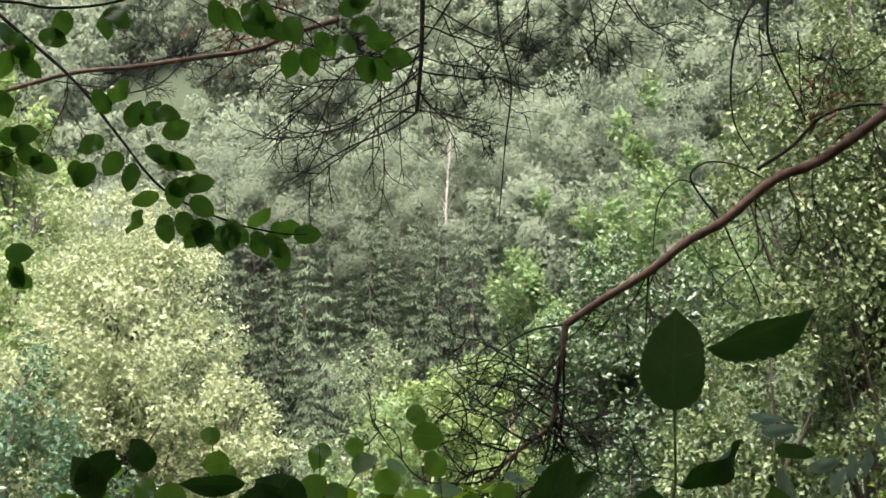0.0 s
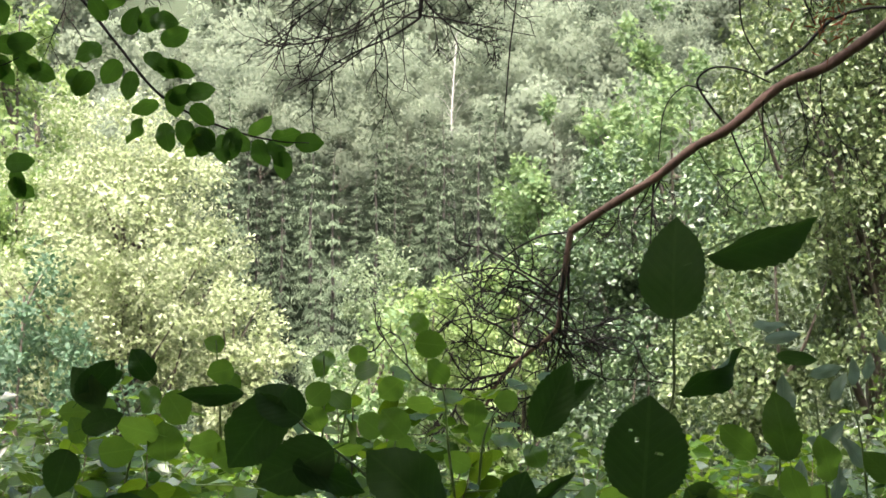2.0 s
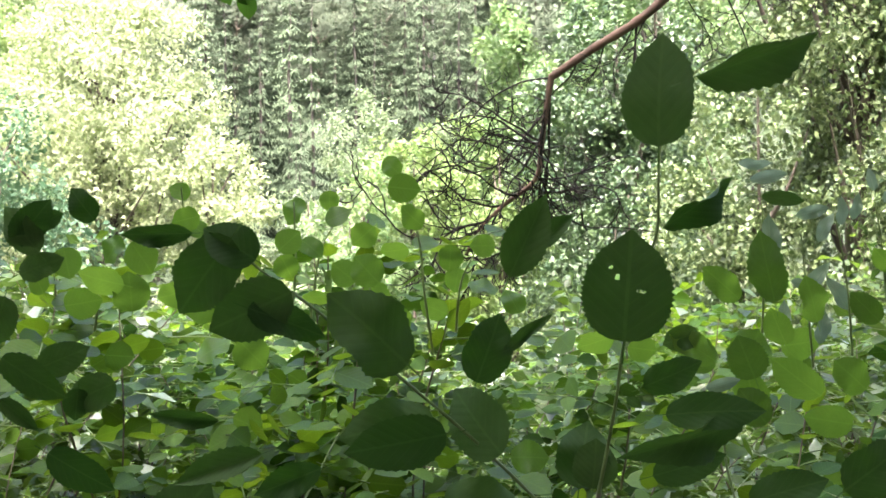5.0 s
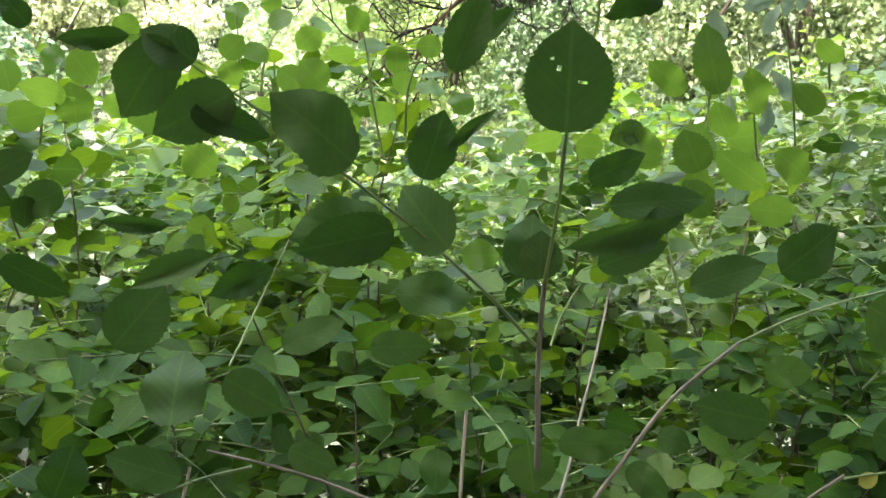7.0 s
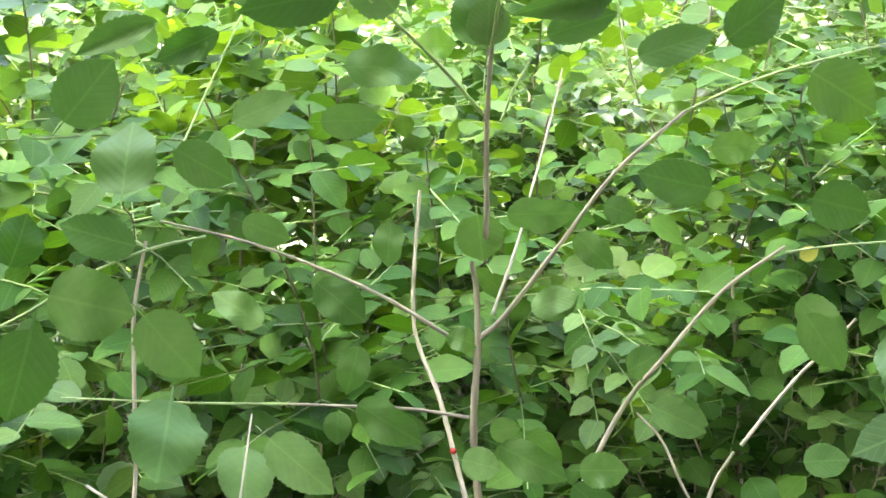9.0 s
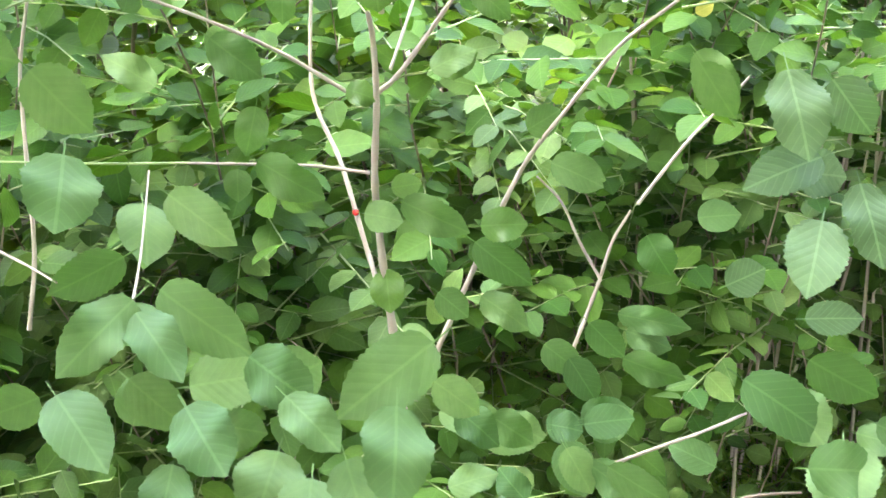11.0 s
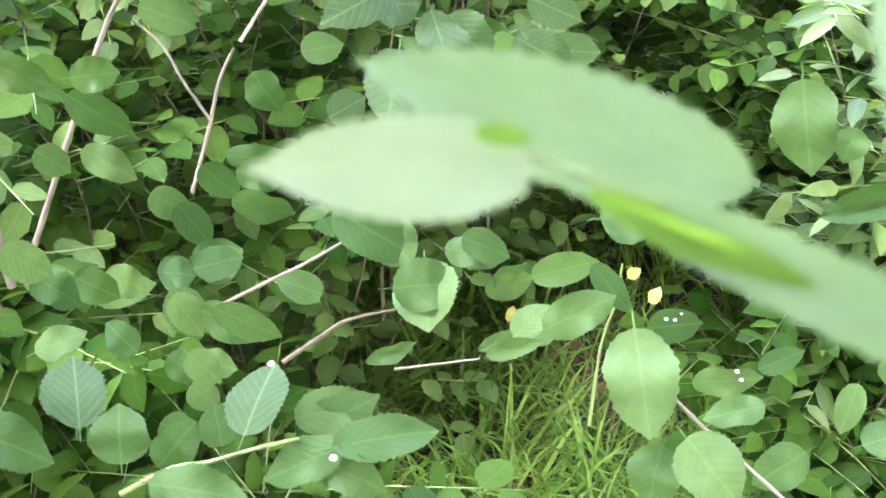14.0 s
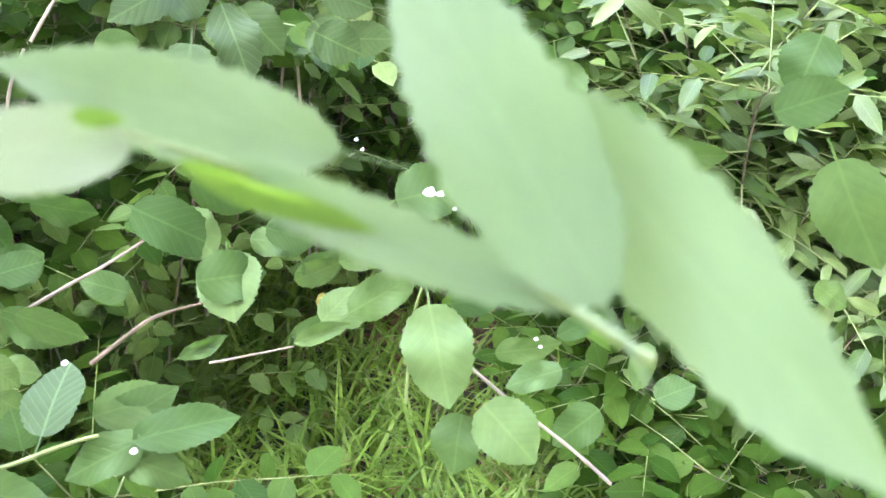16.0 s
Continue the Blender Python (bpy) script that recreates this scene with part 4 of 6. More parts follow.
for spec in (
    ("ovate", (0.295, 0.556, 1.011), (0.278, 0.513, 0.998), 0.0429, 0),
    ("ovate", (0.285, 0.623, 1.004), (0.296, 0.583, 0.994), 0.0362, 0),
    ("ovate", (0.342, 0.630, 0.961), (0.380, 0.609, 0.958), 0.0259, 0),
    ("ovate", (0.159, 0.693, 0.928), (0.168, 0.666, 0.899), 0.0300, 0),
    ("ovate", (0.179, 0.720, 0.922), (0.213, 0.710, 0.932), 0.0268, 0),
    ("ovate", (0.167, 0.655, 0.937), (0.203, 0.624, 0.919), 0.0250, 0),
    ("ovate", (0.355, 0.503, 0.980), (0.401, 0.496, 1.001), 0.0271, 0),
    ("ovate", (0.348, 0.528, 0.957), (0.373, 0.531, 0.976), 0.0223, 0),
    ("ovate", (0.438, 0.509, 0.953), (0.474, 0.495, 0.957), 0.0236, 0),
    ("ovate", (0.337, 0.384, 1.078), (0.320, 0.335, 1.057), 0.0371, 0),
    ("ovate", (0.433, 0.447, 0.958), (0.476, 0.429, 0.961), 0.0193, 0),
):
    leaf(shrub, *spec)
for spec in (
    ("ovate", (0.500, 0.464, 0.934), (0.532, 0.458, 0.946), 0.0168, 0),
    ("ovate", (0.340, 0.332, 1.049), (0.347, 0.295, 1.040), 0.0326, 0),
    ("ovate", (0.338, 0.347, 1.031), (0.324, 0.333, 1.005), 0.0286, 0),
    ("long", (0.318, 0.508, 0.965), (0.355, 0.499, 0.975), 0.0129, 0),
    ("ribbed", (0.132, 0.362, 1.097), (0.153, 0.391, 1.111), 0.0262, 0),
    ("ribbed", (0.068, 0.409, 1.083), (0.073, 0.444, 1.095), 0.0285, 0),
    ("ovate", (0.082, 0.377, 1.084), (0.085, 0.391, 1.105), 0.0262, 0),
    ("ovate", (0.096, 0.370, 1.084), (0.114, 0.373, 1.100), 0.0190, 0),
    ("ovate", (0.156, 0.367, 1.082), (0.192, 0.362, 1.100), 0.0198, 0),
    ("ovate", (0.165, 0.344, 1.095), (0.216, 0.344, 1.091), 0.0205, 0),
    ("ovate", (0.169, 0.343, 1.095), (0.134, 0.350, 1.082), 0.0200, 0),
):
    leaf(shrub, *spec)
for spec in (
    ("ovate", (0.158, 0.345, 1.090), (0.183, 0.325, 1.080), 0.0181, 0),
    ("ovate", (0.129, 0.400, 1.056), (0.130, 0.412, 1.072), 0.0194, 0),
    ("ovate", (0.129, 0.469, 1.057), (0.141, 0.454, 1.046), 0.0171, 0),
    ("ovate", (0.090, 0.353, 1.093), (0.126, 0.333, 1.091), 0.0206, 0),
    ("ovate", (0.444, 0.393, 0.982), (0.410, 0.404, 0.975), 0.0200, 0),
    ("ovate", (0.527, 0.405, 0.962), (0.510, 0.392, 0.936), 0.0179, 0),
    ("ovate", (0.522, 0.383, 0.931), (0.550, 0.377, 0.940), 0.0250, 0),
    ("ovate", (0.575, 0.434, 0.943), (0.598, 0.412, 0.928), 0.0229, 0),
    ("ovate", (0.431, 0.342, 0.997), (0.402, 0.344, 0.980), 0.0248, 0),
    ("ovate", (0.082, 0.727, 0.924), (0.111, 0.724, 0.938), 0.0243, 0),
    ("ovate", (0.103, 0.715, 0.922), (0.146, 0.701, 0.930), 0.0267, 0),
):
    leaf(shrub, *spec)
for spec in (
    ("ovate", (0.121, 0.640, 0.923), (0.104, 0.659, 0.938), 0.0229, 0),
    ("round", (0.380, 0.636, 0.906), (0.416, 0.628, 0.917), 0.0214, 0),
    ("round", (0.414, 0.629, 0.917), (0.463, 0.615, 0.930), 0.0257, 0),
    ("ovate", (0.435, 0.581, 0.956), (0.455, 0.551, 0.930), 0.0202, 0),
    ("ribbed", (0.378, 0.719, 1.097), (0.396, 0.689, 1.070), 0.0364, 0),
    ("ribbed", (0.444, 0.732, 1.068), (0.456, 0.709, 1.046), 0.0343, 0),
    ("ribbed", (0.457, 0.718, 1.058), (0.495, 0.698, 1.056), 0.0300, 0),
    ("ribbed", (0.454, 0.744, 1.089), (0.487, 0.718, 1.076), 0.0300, 0),
    ("ribbed", (0.331, 0.745, 1.101), (0.361, 0.732, 1.103), 0.0364, 0),
    ("ovate", (0.329, 0.298, 1.262), (0.323, 0.278, 1.235), 0.0236, 0),
    ("long", (0.354, 0.298, 1.197), (0.400, 0.280, 1.211), 0.0143, 0),
):
    leaf(shrub, *spec)
for spec in (
    ("ovate", (0.382, 0.291, 1.210), (0.409, 0.272, 1.210), 0.0143, 0),
    ("ovate", (0.687, 0.459, 1.130), (0.660, 0.447, 1.095), 0.0419, 0),
    ("long", (0.568, 0.502, 1.085), (0.556, 0.494, 1.066), 0.0229, 0),
    ("ovate", (0.371, 0.195, 1.263), (0.372, 0.168, 1.233), 0.0286, 0),
    ("ovate", (0.372, 0.226, 1.265), (0.398, 0.216, 1.275), 0.0180, 0),
    ("round", (0.639, 0.373, 0.994), (0.654, 0.353, 0.983), 0.0190, 0),
    ("ovate", (-0.026, 0.469, 1.110), (-0.037, 0.439, 1.098), 0.0327, 0),
    ("ovate", (-0.011, 0.444, 1.112), (-0.015, 0.404, 1.106), 0.0283, 0),
    ("ovate", (0.005, 0.446, 1.119), (0.011, 0.411, 1.104), 0.0265, 0),
    ("ovate", (-0.075, 0.473, 1.105), (-0.082, 0.440, 1.089), 0.0241, 0),
    ("ovate", (0.023, 0.399, 1.107), (0.057, 0.383, 1.090), 0.0238, 0),
):
    leaf(shrub, *spec)
for spec in (
    ("ribbed", (0.069, 0.403, 1.086), (0.074, 0.436, 1.102), 0.0243, 0),
    ("ovate", (0.156, 0.369, 1.092), (0.192, 0.365, 1.095), 0.0214, 0),
    ("ovate", (0.157, 0.734, 0.914), (0.181, 0.728, 0.911), 0.0249, 0),
    ("ovate", (0.185, 0.726, 0.908), (0.219, 0.730, 0.923), 0.0274, 0),
    ("ovate", (0.152, 0.660, 0.948), (0.168, 0.641, 0.922), 0.0242, 0),
    ("ovate", (0.175, 0.634, 0.950), (0.215, 0.613, 0.926), 0.0229, 0),
    ("ovate", (0.134, 0.586, 0.959), (0.151, 0.574, 0.943), 0.0207, 0),
    ("ovate", (0.151, 0.581, 0.954), (0.175, 0.573, 0.947), 0.0200, 0),
    ("ovate", (0.140, 0.551, 0.961), (0.155, 0.540, 0.948), 0.0192, 0),
    ("ovate", (0.073, 0.425, 1.065), (0.100, 0.414, 1.056), 0.0199, 0),
    ("ovate", (0.109, 0.455, 1.028), (0.127, 0.445, 1.017), 0.0200, 0),
):
    leaf(shrub, *spec)
for spec in (
    ("ovate", (0.133, 0.444, 1.017), (0.146, 0.452, 1.033), 0.0189, 0),
    ("ovate", (0.060, 0.589, 1.038), (0.092, 0.580, 1.032), 0.0200, 0),
    ("ovate", (0.076, 0.630, 1.013), (0.105, 0.615, 0.996), 0.0229, 0),
    ("ovate", (0.110, 0.661, 0.976), (0.135, 0.650, 0.965), 0.0229, 0),
    ("ovate", (0.058, 0.526, 1.033), (0.085, 0.527, 1.041), 0.0186, 0),
    ("ovate", (-0.028, 0.528, 1.108), (-0.004, 0.530, 1.117), 0.0314, 0),
    ("ovate", (-0.074, 0.551, 1.096), (-0.032, 0.549, 1.102), 0.0325, 0),
    ("ovate", (-0.062, 0.539, 1.080), (-0.036, 0.531, 1.075), 0.0236, 0),
    ("ovate", (-0.105, 0.545, 1.079), (-0.094, 0.559, 1.103), 0.0266, 0),
    ("ovate", (0.351, 0.622, 0.973), (0.385, 0.607, 0.959), 0.0251, 0),
    ("ovate", (0.259, 0.661, 0.919), (0.229, 0.675, 0.933), 0.0243, 0),
):
    leaf(shrub, *spec)
for spec in (
    ("ovate", (0.267, 0.539, 1.011), (0.312, 0.531, 1.010), 0.0333, 0),
    ("ovate", (0.386, 0.637, 0.912), (0.426, 0.632, 0.915), 0.0243, 0),
    ("ovate", (0.384, 0.574, 0.908), (0.408, 0.578, 0.920), 0.0251, 0),
    ("long", (0.348, 0.578, 0.905), (0.386, 0.577, 0.912), 0.0130, 0),
    ("long", (0.281, 0.628, 0.874), (0.322, 0.627, 0.881), 0.0138, 0),
    ("ovate", (-0.078, 0.456, 1.078), (-0.062, 0.443, 1.062), 0.0236, 0),
    ("ovate", (-0.050, 0.450, 1.075), (-0.031, 0.438, 1.061), 0.0236, 0),
    ("ovate", (-0.026, 0.419, 1.088), (-0.004, 0.406, 1.073), 0.0248, 0),
    ("ovate", (0.011, 0.392, 1.093), (0.031, 0.394, 1.101), 0.0214, 0),
):
    leaf(shrub, *spec)

round_shrub = thing("shrub", "light green shrub with upright shoots of rounded leaves", "shrub", "shrubs round the clearing")
tube("shoot", [(-0.253, 1.499, 1.409), (-0.241, 1.476, 1.485), (-0.238, 1.453, 1.566)], 0.0024, 0.0010, M_GREEN_STEM, round_shrub)
tube("shoot", [(-0.078, 1.505, 1.379), (-0.087, 1.494, 1.449), (-0.092, 1.483, 1.517), (-0.106, 1.471, 1.571), (-0.121, 1.459, 1.610)], 0.0024, 0.0010, M_GREEN_STEM, round_shrub)
tube("shoot", [(-0.374, 1.495, 1.438), (-0.370, 1.472, 1.507), (-0.371, 1.449, 1.584)], 0.0024, 0.0010, M_GREEN_STEM, round_shrub)
tube("shoot", [(-0.229, 1.500, 1.409), (-0.211, 1.478, 1.505), (-0.180, 1.455, 1.552)], 0.0024, 0.0010, M_GREEN_STEM, round_shrub)
tube("shoot", [(-0.050, 1.506, 1.406), (-0.042, 1.483, 1.469), (-0.017, 1.460, 1.517)], 0.0024, 0.0010, M_GREEN_STEM, round_shrub)
tube("shoot", [(-0.491, 1.490, 1.412), (-0.476, 1.467, 1.468), (-0.480, 1.443, 1.509)], 0.0024, 0.0010, M_GREEN_STEM, round_shrub)
tube("shoot", [(-0.161, 1.502, 1.380), (-0.154, 1.479, 1.450), (-0.140, 1.456, 1.505)], 0.0024, 0.0010, M_GREEN_STEM, round_shrub)
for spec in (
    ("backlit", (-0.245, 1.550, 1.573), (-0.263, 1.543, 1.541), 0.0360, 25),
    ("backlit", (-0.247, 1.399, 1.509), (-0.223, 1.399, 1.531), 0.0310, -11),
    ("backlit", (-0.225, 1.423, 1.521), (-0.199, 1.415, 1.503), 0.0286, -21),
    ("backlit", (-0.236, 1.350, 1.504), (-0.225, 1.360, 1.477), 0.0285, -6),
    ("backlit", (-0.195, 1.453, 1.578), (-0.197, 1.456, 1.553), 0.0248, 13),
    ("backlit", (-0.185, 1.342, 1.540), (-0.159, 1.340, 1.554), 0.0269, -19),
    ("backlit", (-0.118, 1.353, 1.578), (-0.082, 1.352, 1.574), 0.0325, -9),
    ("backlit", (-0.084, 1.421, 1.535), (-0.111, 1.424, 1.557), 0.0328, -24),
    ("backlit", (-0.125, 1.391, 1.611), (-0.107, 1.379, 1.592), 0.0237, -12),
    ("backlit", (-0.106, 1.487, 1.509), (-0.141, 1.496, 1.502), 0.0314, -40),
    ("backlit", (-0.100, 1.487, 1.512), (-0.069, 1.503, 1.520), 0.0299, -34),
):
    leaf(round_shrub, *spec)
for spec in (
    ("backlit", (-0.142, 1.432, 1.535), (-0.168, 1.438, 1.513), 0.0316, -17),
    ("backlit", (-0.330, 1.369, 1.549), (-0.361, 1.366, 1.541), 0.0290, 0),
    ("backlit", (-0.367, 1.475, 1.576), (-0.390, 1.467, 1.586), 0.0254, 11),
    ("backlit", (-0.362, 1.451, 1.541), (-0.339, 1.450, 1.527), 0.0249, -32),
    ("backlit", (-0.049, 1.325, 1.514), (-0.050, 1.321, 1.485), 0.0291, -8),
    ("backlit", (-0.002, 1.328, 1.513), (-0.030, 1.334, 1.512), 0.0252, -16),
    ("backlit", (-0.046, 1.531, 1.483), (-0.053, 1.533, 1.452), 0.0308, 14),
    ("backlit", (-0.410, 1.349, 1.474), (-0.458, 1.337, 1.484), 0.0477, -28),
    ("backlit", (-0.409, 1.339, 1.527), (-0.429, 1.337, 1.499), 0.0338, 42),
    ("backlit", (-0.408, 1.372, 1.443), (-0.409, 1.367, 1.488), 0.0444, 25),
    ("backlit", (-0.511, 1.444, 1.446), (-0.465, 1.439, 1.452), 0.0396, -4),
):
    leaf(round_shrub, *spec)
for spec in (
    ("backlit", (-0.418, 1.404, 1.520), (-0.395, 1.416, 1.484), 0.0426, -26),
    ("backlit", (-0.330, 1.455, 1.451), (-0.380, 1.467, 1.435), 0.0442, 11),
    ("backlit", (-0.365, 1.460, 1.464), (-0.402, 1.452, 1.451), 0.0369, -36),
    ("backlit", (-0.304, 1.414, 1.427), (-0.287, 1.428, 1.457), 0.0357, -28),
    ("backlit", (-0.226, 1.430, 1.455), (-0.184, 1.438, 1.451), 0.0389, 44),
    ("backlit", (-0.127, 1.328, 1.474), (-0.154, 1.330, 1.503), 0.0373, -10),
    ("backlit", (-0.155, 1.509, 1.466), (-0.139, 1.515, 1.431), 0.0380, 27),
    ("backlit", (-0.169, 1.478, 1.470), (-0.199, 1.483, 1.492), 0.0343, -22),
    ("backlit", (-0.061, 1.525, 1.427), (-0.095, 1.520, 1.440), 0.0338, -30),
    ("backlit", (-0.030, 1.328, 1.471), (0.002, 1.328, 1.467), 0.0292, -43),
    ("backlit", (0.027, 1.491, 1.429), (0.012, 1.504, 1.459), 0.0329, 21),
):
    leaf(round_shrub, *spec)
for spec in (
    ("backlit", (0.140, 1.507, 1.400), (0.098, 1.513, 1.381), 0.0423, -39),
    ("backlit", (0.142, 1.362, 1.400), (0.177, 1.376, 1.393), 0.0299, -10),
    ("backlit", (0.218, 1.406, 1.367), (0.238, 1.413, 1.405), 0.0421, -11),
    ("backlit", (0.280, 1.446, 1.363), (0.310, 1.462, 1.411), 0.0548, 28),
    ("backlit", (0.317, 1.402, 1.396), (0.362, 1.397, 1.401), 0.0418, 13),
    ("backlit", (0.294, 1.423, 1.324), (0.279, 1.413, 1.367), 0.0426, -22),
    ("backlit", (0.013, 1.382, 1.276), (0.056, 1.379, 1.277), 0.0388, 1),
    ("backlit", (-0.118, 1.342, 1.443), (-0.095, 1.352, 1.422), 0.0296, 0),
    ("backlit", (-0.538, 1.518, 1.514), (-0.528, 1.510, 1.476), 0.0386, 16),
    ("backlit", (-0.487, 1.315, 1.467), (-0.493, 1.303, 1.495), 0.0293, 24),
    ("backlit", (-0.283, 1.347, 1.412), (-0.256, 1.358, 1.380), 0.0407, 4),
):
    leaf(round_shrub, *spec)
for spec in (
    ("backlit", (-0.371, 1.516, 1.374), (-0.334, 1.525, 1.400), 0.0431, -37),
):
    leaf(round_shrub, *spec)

pale_shrub = thing("shrub", "shrub with narrow leaves showing whitish blue-grey undersides", "shrub", "shrubs round the clearing")
tube("shoot", [(0.344, 1.370, 1.376), (0.332, 1.346, 1.452), (0.320, 1.323, 1.519)], 0.0019, 0.0009, M_GREEN_STEM, pale_shrub)
tube("shoot", [(0.387, 1.372, 1.388), (0.375, 1.348, 1.464), (0.356, 1.324, 1.542)], 0.0019, 0.0009, M_GREEN_STEM, pale_shrub)
tube("shoot", [(0.289, 1.369, 1.414), (0.287, 1.346, 1.489), (0.279, 1.322, 1.555)], 0.0019, 0.0009, M_GREEN_STEM, pale_shrub)
tube("shoot", [(0.425, 1.375, 1.450), (0.414, 1.351, 1.500), (0.398, 1.326, 1.554)], 0.0019, 0.0009, M_GREEN_STEM, pale_shrub)
for spec in (
    ("pale", (0.268, 1.326, 1.579), (0.308, 1.321, 1.586), 0.0142, -3),
    ("ovate", (0.293, 1.383, 1.563), (0.343, 1.385, 1.558), 0.0170, 0),
    ("pale", (0.334, 1.400, 1.541), (0.378, 1.408, 1.552), 0.0150, 0),
    ("pale", (0.364, 1.418, 1.512), (0.380, 1.419, 1.547), 0.0152, -16),
    ("pale", (0.344, 1.405, 1.449), (0.368, 1.398, 1.492), 0.0194, -24),
    ("pale", (0.325, 1.389, 1.469), (0.358, 1.381, 1.459), 0.0128, -22),
    ("pale", (0.342, 1.257, 1.530), (0.344, 1.255, 1.559), 0.0115, 15),
    ("pale", (0.402, 1.418, 1.537), (0.412, 1.419, 1.568), 0.0130, 18),
    ("pale", (0.392, 1.281, 1.553), (0.404, 1.272, 1.572), 0.0098, -11),
    ("pale", (0.407, 1.356, 1.567), (0.400, 1.355, 1.592), 0.0104, -1),
    ("pale", (0.382, 1.372, 1.438), (0.363, 1.377, 1.476), 0.0168, 20),
):
    leaf(pale_shrub, *spec)
for spec in (
    ("pale", (0.265, 1.236, 1.492), (0.271, 1.242, 1.544), 0.0208, 19),
    ("pale", (0.230, 1.385, 1.351), (0.273, 1.392, 1.360), 0.0150, 4),
    ("ovate", (0.158, 1.234, 1.371), (0.189, 1.234, 1.381), 0.0114, -24),
    ("pale", (0.243, 1.263, 1.594), (0.275, 1.255, 1.590), 0.0116, 23),
    ("pale", (0.333, 1.306, 1.407), (0.342, 1.309, 1.446), 0.0160, 22),
    ("pale", (0.303, 1.328, 1.411), (0.302, 1.328, 1.452), 0.0163, -9),
    ("ovate", (0.234, 1.369, 1.452), (0.263, 1.364, 1.470), 0.0126, -23),
):
    leaf(pale_shrub, *spec)

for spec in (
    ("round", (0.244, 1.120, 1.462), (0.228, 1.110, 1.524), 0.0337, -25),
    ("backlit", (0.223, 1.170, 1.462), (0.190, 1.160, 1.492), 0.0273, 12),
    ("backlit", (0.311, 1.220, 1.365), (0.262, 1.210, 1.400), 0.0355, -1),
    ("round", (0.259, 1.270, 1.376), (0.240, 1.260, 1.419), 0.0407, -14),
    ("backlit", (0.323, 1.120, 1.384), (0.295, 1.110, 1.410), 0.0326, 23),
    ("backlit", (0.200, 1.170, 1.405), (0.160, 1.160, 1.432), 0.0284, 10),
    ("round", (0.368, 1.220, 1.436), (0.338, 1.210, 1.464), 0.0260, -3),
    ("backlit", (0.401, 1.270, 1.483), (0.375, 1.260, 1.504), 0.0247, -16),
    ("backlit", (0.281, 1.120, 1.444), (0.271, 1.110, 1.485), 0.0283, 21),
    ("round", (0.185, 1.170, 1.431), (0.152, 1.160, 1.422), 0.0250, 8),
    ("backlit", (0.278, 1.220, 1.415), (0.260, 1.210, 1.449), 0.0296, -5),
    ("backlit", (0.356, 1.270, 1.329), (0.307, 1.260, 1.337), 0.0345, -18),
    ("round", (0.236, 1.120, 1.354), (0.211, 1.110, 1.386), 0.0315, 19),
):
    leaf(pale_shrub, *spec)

# a pale shoot with leaves close before the eye
near_shoot = thing("near_shoot", "pale green leafy shoot reaching across the clearing", "shrub")
tube("shoot", [(0.0937, 0.0664, 1.4116), (0.0989, 0.0635, 1.4097), (0.1063, 0.0585, 1.4069), (0.1151, 0.0512, 1.4035), (0.1204, 0.0450, 1.4018), (0.1235, 0.0398, 1.4005), (0.1244, 0.0309, 1.4014)], 0.0003, 0.0007, M_GREEN_STEM, near_shoot)
for spec in (
    # no younger than the rest: coloured lighter because it is lit
    ("young", (0.0939, 0.0652, 1.4108), (0.0740, 0.0686, 1.4135), 0.0080, 8),
    ("near", (0.1132, 0.0644, 1.4058), (0.0862, 0.0822, 1.4131), 0.0098, 6),
    ("near", (0.1238, 0.0409, 1.4000), (0.0949, 0.0660, 1.4108), 0.0058, 8),
    ("near", (0.1192, 0.0323, 1.4083), (0.1145, 0.0607, 1.4296), 0.0126, 8),
    ("near", (0.1251, 0.0492, 1.4160), (0.1257, 0.0080, 1.4049), 0.0140, 24),
    # two thin strips added to paint the under-lit green edges of the leaves
    ("backlit", (0.0970, 0.0624, 1.4100), (0.1097, 0.0508, 1.4053), 0.0026, 0),
    ("backlit", (0.0897, 0.0664, 1.4142), (0.0935, 0.0647, 1.4137), 0.0016, 0),
):
    leaf(near_shoot, *spec)

# yellowed leaves, a berry and bird-lime spots
yellowed = thing("yellowed_twig", "thin twig with small yellowed leaves", "twig")
tube("shoot", [(0.452, 0.581, 0.793), (0.466, 0.601, 0.856), (0.476, 0.604, 0.896), (0.478, 0.606, 0.929)], 0.0018, 0.0011, M_GREEN_STEM, yellowed)
for spec in (
    ("ovate", (0.381, 0.495, 1.064), (0.419, 0.480, 1.074), 0.0377, 0),
    ("ovate", (0.430, 0.510, 1.066), (0.457, 0.484, 1.055), 0.0321, 0),
    ("ovate", (0.511, 0.566, 1.020), (0.536, 0.548, 1.017), 0.0202, 0),
    ("ovate", (0.478, 0.560, 1.075), (0.501, 0.527, 1.052), 0.0267, 0),
    ("ribbed", (0.398, 0.638, 1.109), (0.420, 0.615, 1.098), 0.0305, 0),
):
    leaf(shrub, *spec)
for spec in (
    ("yellow", (0.480, 0.599, 0.920), (0.490, 0.599, 0.927), 0.0094, 0),
    ("yellow", (0.391, 0.617, 0.889), (0.398, 0.622, 0.899), 0.0086, 0),
    ("yellow", (0.327, 0.978, 1.148), (0.344, 0.979, 1.155), 0.0133, 0),
    ("yellow", (0.492, 0.581, 0.905), (0.500, 0.586, 0.916), 0.0103, 0),
):
    leaf(yellowed, *spec)
tube("shoot", [(0.079, 0.370, 1.074), (0.101, 0.367, 1.084), (0.117, 0.362, 1.087), (0.138, 0.357, 1.093), (0.153, 0.352, 1.097)], 0.0015, 0.0010, M_GREEN_STEM, shrub)
